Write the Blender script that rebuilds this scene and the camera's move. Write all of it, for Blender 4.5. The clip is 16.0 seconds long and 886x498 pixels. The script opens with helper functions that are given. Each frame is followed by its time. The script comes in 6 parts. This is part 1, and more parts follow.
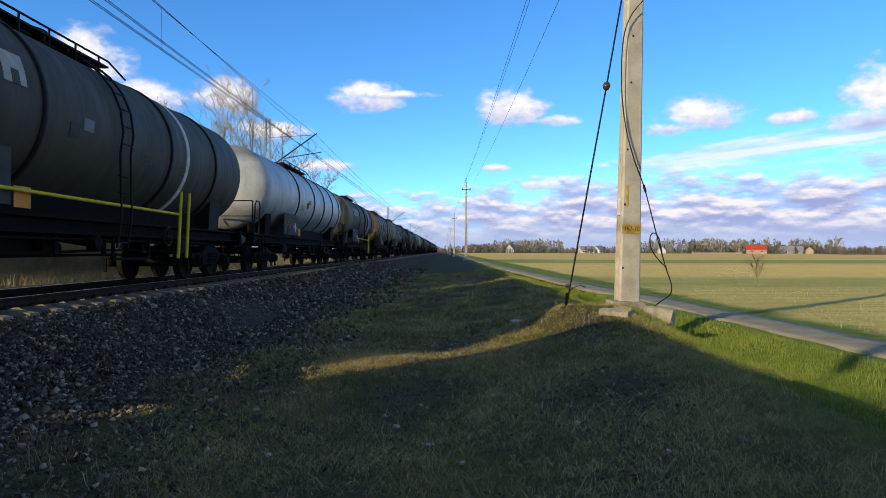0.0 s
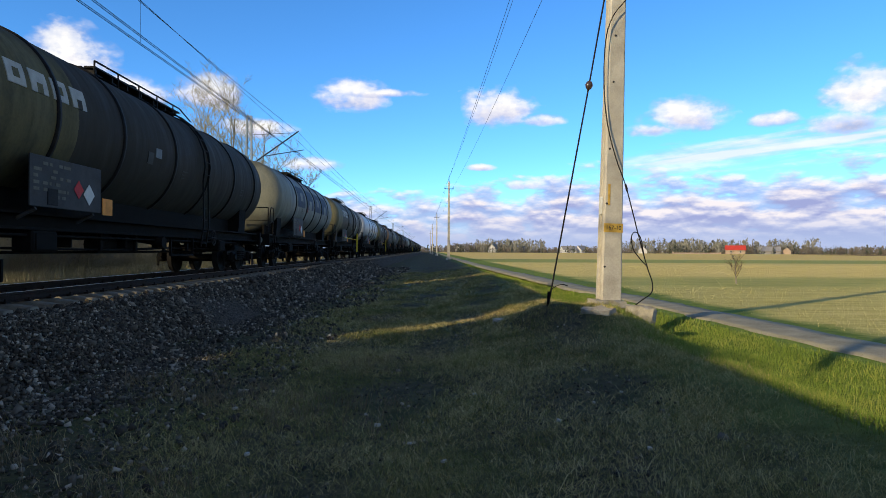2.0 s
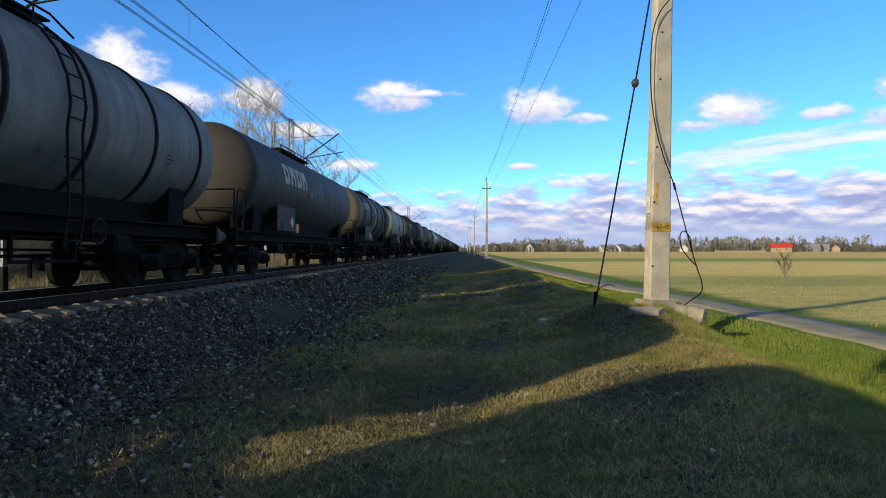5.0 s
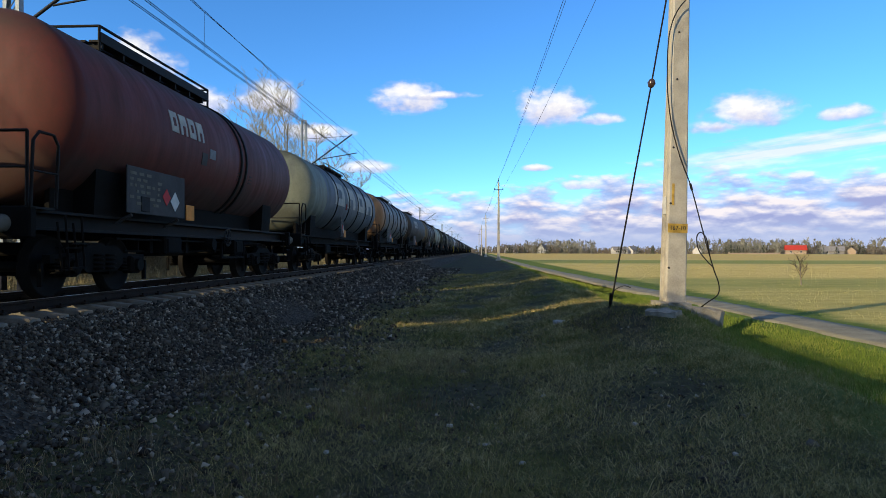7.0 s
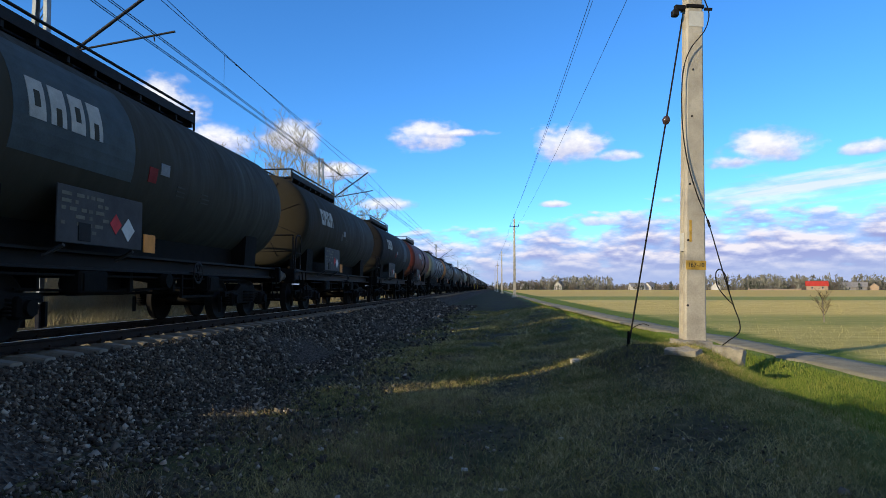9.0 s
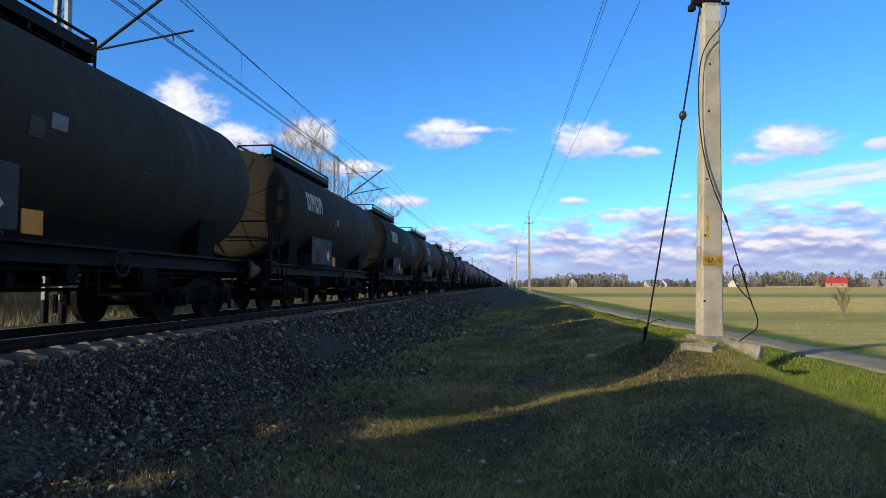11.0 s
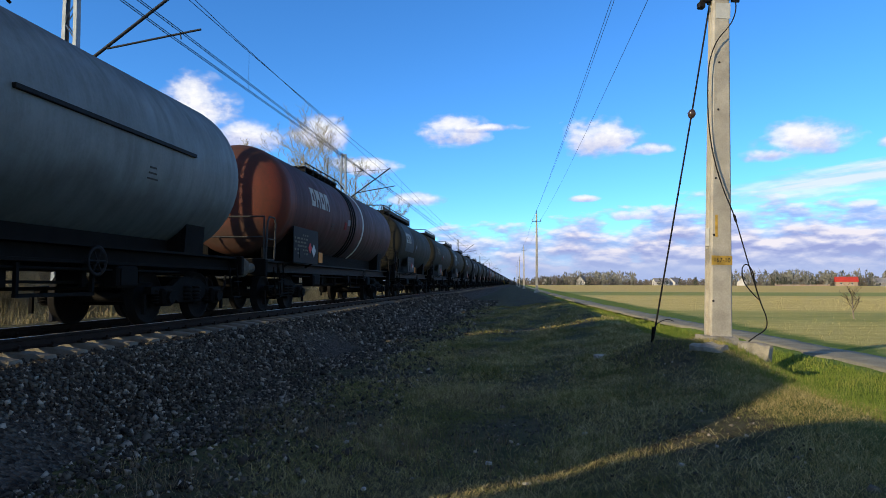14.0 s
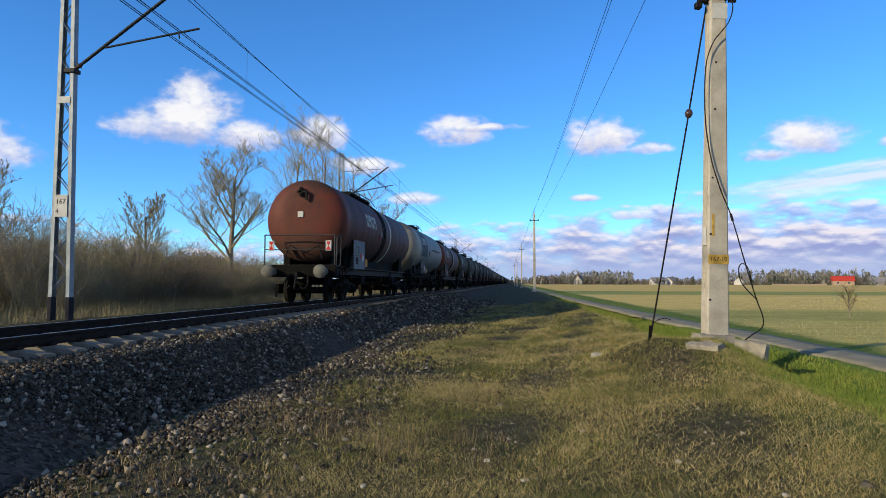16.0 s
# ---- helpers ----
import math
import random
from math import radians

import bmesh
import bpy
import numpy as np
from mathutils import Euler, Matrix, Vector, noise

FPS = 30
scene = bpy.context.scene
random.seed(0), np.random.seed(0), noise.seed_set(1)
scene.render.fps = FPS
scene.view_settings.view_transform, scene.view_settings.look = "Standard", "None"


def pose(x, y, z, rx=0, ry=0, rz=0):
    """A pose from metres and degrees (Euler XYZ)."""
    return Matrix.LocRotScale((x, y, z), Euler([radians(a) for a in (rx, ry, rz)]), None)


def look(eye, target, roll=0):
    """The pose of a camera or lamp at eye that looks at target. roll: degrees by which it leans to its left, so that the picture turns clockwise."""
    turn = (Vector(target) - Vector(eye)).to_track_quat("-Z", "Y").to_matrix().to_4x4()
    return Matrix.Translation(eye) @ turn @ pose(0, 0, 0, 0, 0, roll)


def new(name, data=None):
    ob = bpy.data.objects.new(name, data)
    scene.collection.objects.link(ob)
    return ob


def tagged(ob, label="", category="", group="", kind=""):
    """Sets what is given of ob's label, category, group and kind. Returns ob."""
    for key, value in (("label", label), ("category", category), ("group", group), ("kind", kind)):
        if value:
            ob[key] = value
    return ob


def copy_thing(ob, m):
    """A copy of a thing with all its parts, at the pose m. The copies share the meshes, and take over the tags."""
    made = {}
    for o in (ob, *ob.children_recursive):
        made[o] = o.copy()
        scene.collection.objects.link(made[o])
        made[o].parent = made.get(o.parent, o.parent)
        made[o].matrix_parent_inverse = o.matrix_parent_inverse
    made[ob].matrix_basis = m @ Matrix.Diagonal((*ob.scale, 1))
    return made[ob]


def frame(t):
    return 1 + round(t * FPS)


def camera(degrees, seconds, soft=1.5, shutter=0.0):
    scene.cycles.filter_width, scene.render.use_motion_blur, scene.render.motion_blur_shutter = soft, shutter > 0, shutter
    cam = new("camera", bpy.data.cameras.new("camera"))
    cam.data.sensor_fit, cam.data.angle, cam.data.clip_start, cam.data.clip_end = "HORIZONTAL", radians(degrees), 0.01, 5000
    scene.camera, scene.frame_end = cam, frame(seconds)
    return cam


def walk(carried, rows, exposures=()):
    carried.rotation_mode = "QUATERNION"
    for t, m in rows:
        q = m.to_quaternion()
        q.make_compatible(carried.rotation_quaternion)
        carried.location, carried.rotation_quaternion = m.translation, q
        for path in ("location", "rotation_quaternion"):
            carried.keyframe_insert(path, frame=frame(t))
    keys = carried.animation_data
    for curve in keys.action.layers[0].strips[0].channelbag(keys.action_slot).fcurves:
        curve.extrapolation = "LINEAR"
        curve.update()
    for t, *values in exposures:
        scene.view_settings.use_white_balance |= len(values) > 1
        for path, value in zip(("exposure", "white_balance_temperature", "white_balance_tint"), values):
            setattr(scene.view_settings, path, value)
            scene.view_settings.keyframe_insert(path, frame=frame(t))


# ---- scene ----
cam = camera(68.0, 16.0, soft=0.9)
PATH = [
    (0, (0.443, 0.666, 1.176), (0.429, 2.666, 1.183), 0.1),
    (0.5, (0.457, 0.678, 1.166), (0.453, 2.678, 1.168), 0.2),
    (1, (0.466, 0.726, 1.159), (0.477, 2.726, 1.162), 0.0),
    (1.5, (0.465, 0.678, 1.161), (0.489, 2.678, 1.166), 0.1),
    (2, (0.448, 0.706, 1.159), (0.487, 2.706, 1.164), 0.3),
    (2.5, (0.383, 0.579, 1.156), (0.421, 2.578, 1.165), 0.2),
    (3, (0.367, 0.574, 1.166), (0.393, 2.574, 1.172), 0.2),
    (3.5, (0.407, 0.634, 1.164), (0.405, 2.634, 1.166), 0.1),
    (4, (0.379, 0.642, 1.171), (0.339, 2.642, 1.174), 0.2),
    (6.5, (0.248, 0.677, 1.175), (0.154, 2.675, 1.179), -0.1),
    (7, (0.248, 0.678, 1.164), (0.140, 2.675, 1.172), 0.1),
    (7.5, (0.244, 0.687, 1.167), (0.123, 2.682, 1.236), 0.0),
    (8, (0.237, 0.660, 1.160), (0.101, 2.655, 1.221), 0.0),
    (8.5, (0.269, 0.724, 1.166), (0.124, 2.717, 1.259), 0.0),
    (9, (0.261, 0.735, 1.183), (0.105, 2.725, 1.302), 0.0),
    (11.5, (0.237, 0.668, 1.156), (0.031, 2.655, 1.265), -0.0),
    (12, (0.244, 0.698, 1.166), (0.034, 2.684, 1.275), -0.0),
    (12.5, (0.226, 0.647, 1.163), (0.011, 2.633, 1.272), -0.0),
    (13, (0.224, 0.648, 1.169), (0.005, 2.633, 1.275), 0.0),
    (13.5, (0.229, 0.648, 1.165), (0.008, 2.633, 1.271), 0.1),
    (14, (0.242, 0.702, 1.181), (0.020, 2.686, 1.285), 0.1),
    (14.5, (0.229, 0.646, 1.161), (0.007, 2.631, 1.264), 0.0),
    (15, (0.241, 0.662, 1.162), (0.021, 2.647, 1.266), 0.1),
    (15.5, (0.224, 0.589, 1.150), (0.005, 2.575, 1.255), 0.2),
    (16, (0.238, 0.665, 1.174), (0.023, 2.651, 1.276), 0.1),
]

walk(cam, [(t, look(eye, target, roll)) for t, eye, target, roll in PATH],
     exposures=[(0.0, 0.2, 6900, 8), (7.0, 0.2, 6900, 8), (8.2, 0.17, 6650, 9), (9.2, 0.14, 6550, 9), (14.5, 0.12, 6550, 9), (16.0, 0.05, 6550, 9)])

# ---- light: low winter sun from behind and across the track, clear sky ----
SUN_EL, SUN_AZ = 19.4, 228.4          # azimuth clockwise from +y; the sun stands behind the camera, over the track
world = bpy.data.worlds.new("world")
scene.world = world
world.use_nodes = True
wt = world.node_tree
sky = wt.nodes.new("ShaderNodeTexSky")
sky.sky_type, sky.sun_disc = "NISHITA", False
sky.sun_elevation, sky.sun_rotation = radians(SUN_EL), radians(SUN_AZ)
sky.air_density, sky.dust_density, sky.ozone_density = 0.8, 0.0, 4.0
satur = wt.nodes.new("ShaderNodeHueSaturation")
satur.inputs["Saturation"].default_value = 1.1
wt.links.new(sky.outputs[0], satur.inputs["Color"])
bg = wt.nodes["Background"]
tint = wt.nodes.new("ShaderNodeMix")
tint.data_type, tint.blend_type = "RGBA", "MULTIPLY"
tint.inputs[0].default_value, tint.inputs[7].default_value = 1.0, (0.62, 0.97, 1.2, 1)
wt.links.new(satur.outputs[0], tint.inputs[6])
wt.links.new(tint.outputs[2], bg.inputs[0])
bg.inputs[1].default_value = 0.19
sun = new("sun", bpy.data.lights.new("sun", "SUN"))
sun.data.energy, sun.data.angle, sun.data.color = 4.4, radians(0.53), (1.0, 0.83, 0.55)
sdir = Vector((math.sin(radians(SUN_AZ)) * math.cos(radians(SUN_EL)), math.cos(radians(SUN_AZ)) * math.cos(radians(SUN_EL)), math.sin(radians(SUN_EL))))
sun.matrix_world = look(sdir * 50, (0, 0, 0))


# ---- materials ----
class Nodes:
    """Short hand for a node material."""

    def __init__(self, name):
        self.mat = bpy.data.materials.new(name)
        self.mat.use_nodes = True
        self.tree = self.mat.node_tree
        self.bsdf = self.tree.nodes["Principled BSDF"]
        self.out = self.tree.nodes["Material Output"]

    def node(self, kind, **values):
        n = self.tree.nodes.new(kind)
        for k, v in values.items():
            self.put(n.inputs[k.replace("_", " ")], v)
        return n

    def put(self, socket, v):
        if isinstance(v, bpy.types.NodeSocket):
            self.tree.links.new(v, socket)
        else:
            socket.default_value = v

    def coord(self, which="Object"):
        return self.node("ShaderNodeTexCoord").outputs[which]

    def noise(self, vec, scale, detail=4.0, rough=0.55):
        return self.node("ShaderNodeTexNoise", Vector=vec, Scale=scale, Detail=detail, Roughness=rough).outputs["Fac"]

    def stretch(self, vec, x, y, z):
        return self.node("ShaderNodeMapping", Vector=vec, Scale=(x, y, z)).outputs[0]

    def ramp(self, fac, *stops):
        n = self.node("ShaderNodeValToRGB", Fac=fac)
        e = n.color_ramp.elements
        while len(e) < len(stops):
            e.new(0.5)
        for el, (pos, col) in zip(e, stops):
            el.position = pos
            el.color = (*col, 1) if isinstance(col, tuple) else (col, col, col, 1)
        return n.outputs[0]

    def math(self, op, a, b=0.0, c=0.0):
        n = self.tree.nodes.new("ShaderNodeMath")
        n.operation = op
        for s, v in zip(n.inputs, (a, b, c)):
            self.put(s, v)
        return n.outputs[0]

    def mix(self, fac, a, b, mode="MIX"):
        n = self.tree.nodes.new("ShaderNodeMix")
        n.data_type, n.blend_type = "RGBA", mode
        self.put(n.inputs[0], fac)
        self.put(n.inputs[6], (*a, 1) if isinstance(a, tuple) else a)
        self.put(n.inputs[7], (*b, 1) if isinstance(b, tuple) else b)
        return n.outputs[2]

    def bump(self, height, strength=0.4, distance=0.02):
        n = self.node("ShaderNodeBump", Height=height, Strength=strength, Distance=distance)
        self.tree.links.new(n.outputs[0], self.bsdf.inputs["Normal"])

    def base(self, col, rough=0.8, metal=0.0, spec=0.08):
        self.put(self.bsdf.inputs["Base Color"], (*col, 1) if isinstance(col, tuple) else col)
        self.put(self.bsdf.inputs["Roughness"], rough)
        self.put(self.bsdf.inputs["Metallic"], metal)
        self.put(self.bsdf.inputs["Specular IOR Level"], spec)
        return self.mat




def simple(name, col, rough=0.75, metal=0.0, scale=6.0, vary=0.35, bump=0.15):
    """A plain worn surface: colour broken up at two scales, with fine relief."""
    n = Nodes(name)
    v = n.coord()
    big, fine = n.noise(v, scale, 5), n.noise(v, scale * 14, 3)
    f = n.math("ADD", n.math("MULTIPLY", big, 0.7), n.math("MULTIPLY", fine, 0.3))
    lo, hi = tuple(c * (1 - vary) for c in col), tuple(min(1, c * (1 + vary)) for c in col)
    n.bump(fine, bump, 0.01)
    return n.base(n.ramp(f, (0.3, lo), (0.7, hi)), rough, metal, 0.5 if rough < 0.5 else 0.08)


def tank_paint(name, col, grime=(0.03, 0.028, 0.02), dirt=0.5, rough=0.6, spec=0.22, head=None, headlen=0.0, half=6.5):
    """Weathered tank paint: dark streaks running down the shell, darker towards top and belly, blotches; some shells
    have a second colour over the near end.
    """
    n = Nodes(name)
    v = n.coord()
    streak = n.noise(n.stretch(v, 0.6, 1.6, 0.25), 3.0, 6, 0.65)
    blotch = n.noise(v, 0.7, 5, 0.6)
    speck = n.noise(v, 22, 4)
    c = n.mix(n.ramp(blotch, (0.35, 0.0), (0.7, 1.0)), tuple(x * 0.82 for x in col), tuple(min(1, x * 1.18) for x in col))
    if head:
        y = n.node("ShaderNodeSeparateXYZ", Vector=v).outputs[1]
        edge = n.math("ADD", y, n.math("MULTIPLY", n.math("SUBTRACT", speck, 0.5), 0.06))
        # second colour, lighter on most shells, up to headlen from the near end
        c = n.mix(n.math("LESS_THAN", edge, -half + headlen), c, head)
    d = n.ramp(n.math("ADD", n.math("MULTIPLY", streak, 0.7), n.math("MULTIPLY", speck, 0.3)), (0.42, 0.0), (0.68, 1.0))
    c = n.mix(n.math("MULTIPLY", d, dirt), c, grime)
    z = n.node("ShaderNodeSeparateXYZ", Vector=v).outputs[2]
    # darker above and below mid height, with an edge broken by the blotches
    soil = n.math("ADD", n.math("ABSOLUTE", n.math("SUBTRACT", z, 3.0)), n.math("MULTIPLY", n.math("SUBTRACT", blotch, 0.5), 1.6))
    c = n.mix(n.ramp(soil, (0.65, 0.0), (1.0, 0.6)), c, grime)
    patchy = n.noise(n.stretch(v, 1.0, 1.0, 0.6), 1.7, 7, 0.7)
    c = n.mix(n.ramp(patchy, (0.50, 0.0), (0.62, 0.35)), c, tuple(min(1, x * 0.5 + 0.012) for x in col))
    n.bump(n.math("ADD", speck, n.math("MULTIPLY", blotch, 2.0)), 0.12, 0.012)
    return n.base(c, n.ramp(streak, (0.3, rough * 0.85), (0.7, min(1, rough * 1.3))), 0.0, spec)


M_CONCRETE = simple("concrete_old", (0.40, 0.365, 0.29), 0.9, 0, 3, 0.3, 0.35)
M_SLEEPER = simple("concrete_sleeper", (0.19, 0.17, 0.13), 0.9, 0, 4, 0.35, 0.4)
M_RAIL = simple("rail_steel_rust", (0.022, 0.015, 0.011), 0.7, 0.2, 5, 0.4, 0.2)
M_RAILTOP = simple("rail_head_worn", (0.35, 0.34, 0.33), 0.3, 1.0, 5, 0.15, 0.05)
M_UNDER = simple("underframe_grime", (0.0065, 0.006, 0.005), 0.85, 0.0, 4, 0.5, 0.4)
M_WHEEL = simple("wheel_steel", (0.009, 0.008, 0.007), 0.75, 0.1, 6, 0.4, 0.2)
M_BLACK = simple("black_steel", (0.013, 0.012, 0.011), 0.6, 0.1, 6, 0.4, 0.2)
M_STEELPAINT = simple("galvanised_mast", (0.22, 0.25, 0.27), 0.55, 0.35, 5, 0.25, 0.15)
M_MASTFOOT = simple("mast_foot_tar", (0.02, 0.02, 0.025), 0.7, 0, 5, 0.4, 0.2)
M_WIRE = simple("wire_dark", (0.03, 0.032, 0.035), 0.6, 0.3, 5, 0.2, 0.0)
M_WHITE = simple("white_paint_dirty", (0.5, 0.5, 0.45), 0.7, 0, 5, 0.2, 0.1)
M_YELLOW = simple("yellow_paint", (0.55, 0.42, 0.03), 0.65, 0, 6, 0.25, 0.1)
M_ORANGE = simple("orange_plate", (0.62, 0.24, 0.05), 0.6, 0, 6, 0.25, 0.1)
M_REDDULL = simple("red_label_sooty", (0.16, 0.02, 0.018), 0.7, 0, 6, 0.3, 0.1)
M_RED = simple("red_plate", (0.45, 0.04, 0.04), 0.6, 0, 6, 0.25, 0.1)
M_PANEL = simple("grey_data_panel", (0.05, 0.05, 0.048), 0.65, 0, 4, 0.3, 0.1)
M_PANELPALE = simple("pale_data_panel", (0.15, 0.165, 0.17), 0.65, 0, 3, 0.35, 0.1)
M_PANELDARK = simple("dark_data_panel", (0.009, 0.009, 0.0085), 0.6, 0, 4, 0.3, 0.1)
M_BUFFER = simple("buffer_plate_greased", (0.12, 0.12, 0.10), 0.7, 0.1, 6, 0.35, 0.1)
M_PORCELAIN = simple("insulator_brown", (0.05, 0.03, 0.022), 0.25, 0, 8, 0.2, 0.0)
M_ASPHALT = simple("old_asphalt_lane", (0.23, 0.21, 0.145), 0.95, 0, 2.2, 0.32, 0.6)

# leafless wood
M_BARK = simple("bark_grey", (0.24, 0.20, 0.14), 0.95, 0, 6, 0.4, 0.5)
M_TWIG = simple("twigs_dry", (0.29, 0.25, 0.15), 0.95, 0, 4, 0.4, 0.2)
M_TWIGPALE = simple("twigs_pale", (0.32, 0.28, 0.175), 0.95, 0, 4, 0.4, 0.2)
M_SAPLING = simple("sapling_twigs", (0.10, 0.07, 0.04), 0.95, 0, 6, 0.4, 0.2)
M_FARWOOD = simple("far_wood", (0.14, 0.12, 0.095), 0.95, 0, 0.06, 0.5, 0.0)
M_FARPALE = simple("far_wood_pale", (0.19, 0.185, 0.15), 0.95, 0, 0.06, 0.4, 0.0)
M_EVERGREEN = simple("far_evergreen", (0.06, 0.068, 0.048), 0.95, 0, 0.3, 0.5, 0.0)


def blade_material(name, *cols):
    n = Nodes(name)
    r = n.node("ShaderNodeNewGeometry").outputs["Random Per Island"]
    k = len(cols) - 1
    c = n.ramp(r, *[(i / k, col) for i, col in enumerate(cols)])
    big, mid = n.noise(n.coord(), 0.7, 4), n.noise(n.coord(), 3.5, 3)
    patch = n.math("ADD", n.math("MULTIPLY", big, 0.6), n.math("MULTIPLY", mid, 0.4))
    c = n.mix(n.ramp(patch, (0.40, 0.75), (0.50, 0.0)), c, cols[0])
    c = n.mix(n.ramp(patch, (0.52, 0.0), (0.66, 0.65)), c, cols[-1])
    return n.base(c, 0.85)


M_BLADE = blade_material("grass_blades", (0.095, 0.115, 0.028), (0.18, 0.17, 0.052), (0.33, 0.27, 0.10), (0.50, 0.40, 0.18))
M_BLADEGREEN = blade_material("grass_blades_fresh", (0.10, 0.15, 0.022), (0.155, 0.205, 0.034), (0.24, 0.25, 0.06))
M_STRAW = blade_material("bleached_straw", (0.28, 0.21, 0.085), (0.41, 0.32, 0.135), (0.54, 0.43, 0.20), (0.36, 0.27, 0.11))
M_WEED = blade_material("dry_weed_stems", (0.19, 0.155, 0.08), (0.26, 0.215, 0.115), (0.34, 0.28, 0.155), (0.17, 0.16, 0.07))
M_BLADEDRY = blade_material("dry_stems", (0.14, 0.105, 0.06), (0.20, 0.15, 0.085), (0.28, 0.215, 0.125), (0.11, 0.085, 0.05))


def ground_material():
    """One sheet of ground: stony soil by the track, rough winter grass, fresh green on the bank, bleached stubble on the fields, in strips."""
    n = Nodes("ground_soil_and_grass")
    v = n.coord()
    xyz = n.node("ShaderNodeSeparateXYZ", Vector=v).outputs
    n1, n2, n3 = n.noise(v, 0.55, 6), n.noise(v, 5.0, 5), n.noise(v, 45, 3)
    soil = n.ramp(n2, (0.3, (0.026, 0.022, 0.016)), (0.7, (0.07, 0.059, 0.04)))
    grass = n.ramp(n2, (0.3, (0.04, 0.045, 0.016)), (0.55, (0.08, 0.08, 0.028)), (0.75, (0.17, 0.14, 0.055)))
    near = n.mix(n.ramp(n.math("ADD", n.math("MULTIPLY", n1, 0.6), n.math("MULTIPLY", n3, 0.4)), (0.4, 0.0), (0.6, 1.0)), soil, grass)
    fresh = n.ramp(n2, (0.3, (0.09, 0.14, 0.02)), (0.7, (0.165, 0.21, 0.038)))
    xw = n.math("ADD", xyz[0], n.math("MULTIPLY", n.math("SUBTRACT", n1, 0.5), 1.6))
    c = n.mix(n.ramp(n.math("DIVIDE", n.math("SUBTRACT", xw, 2.6), 1.4), (0.0, 0.0), (1.0, 1.0)), near, fresh)
    # fields in strips along the far distance
    wob = n.math("ADD", xyz[1], n.math("MULTIPLY", n.noise(v, 0.03, 3), 4.0))
    wob = n.math("ADD", wob, n.math("MULTIPLY", xyz[0], -0.03))
    rows = n.noise(n.stretch(v, 0.35, 2.4, 1), 1.0, 5, 0.65)
    stub = n.ramp(n.math("ADD", n.math("MULTIPLY", rows, 0.6), n.math("MULTIPLY", n2, 0.4)), (0.32, (0.34, 0.27, 0.07)), (0.52, (0.58, 0.45, 0.15)), (0.7, (0.70, 0.55, 0.23)))
    green = n.ramp(rows, (0.3, (0.15, 0.20, 0.04)), (0.7, (0.30, 0.31, 0.085)))
    field = n.mix(n.ramp(n.math("DIVIDE", wob, 160.0), (0.0, 0.35), (0.16, 0.45), (0.18, 0.75), (0.22, 0.7), (0.24, 0.1), (0.48, 0.08), (0.51, 0.9), (0.68, 0.85), (0.72, 0.0)), stub, green)
    ochre = n.ramp(rows, (0.3, (0.46, 0.33, 0.09)), (0.7, (0.60, 0.44, 0.15)))
    field = n.mix(n.ramp(n.math("DIVIDE", wob, 400.0), (0.285, 0.0), (0.31, 1.0)), field, ochre)
    c = n.mix(n.ramp(n.math("DIVIDE", n.math("SUBTRACT", xw, 6.9), 1.0), (0.3, 0.0), (0.9, 1.0)), c, field)
    n.bump(n.math("ADD", n2, n3), 0.6, 0.04)
    return n.base(c, 0.95)


M_GROUND = ground_material()


def ballast_material():
    n = Nodes("ballast_bed")
    v = n.coord()
    cell = n.node("ShaderNodeTexVoronoi", Vector=v, Scale=22.0)
    c = n.mix(n.ramp(cell.outputs["Color"], (0.1, 0.0), (0.9, 1.0)), (0.025, 0.021, 0.016), (0.12, 0.10, 0.075))
    n.bump(cell.outputs["Distance"], 1.0, 0.05)
    return n.base(c, 0.95)


M_BALLAST = ballast_material()


def stone_material():
    n = Nodes("ballast_stones")
    r = n.node("ShaderNodeNewGeometry").outputs["Random Per Island"]
    f = n.noise(n.coord(), 40, 3)
    c = n.ramp(r, (0.0, (0.014, 0.012, 0.009)), (0.5, (0.055, 0.047, 0.033)), (0.86, (0.16, 0.14, 0.10)), (1.0, (0.46, 0.40, 0.30)))
    return n.base(n.mix(n.math("MULTIPLY", f, 0.5), c, (0.09, 0.075, 0.06)), 0.9)


M_STONE = stone_material()


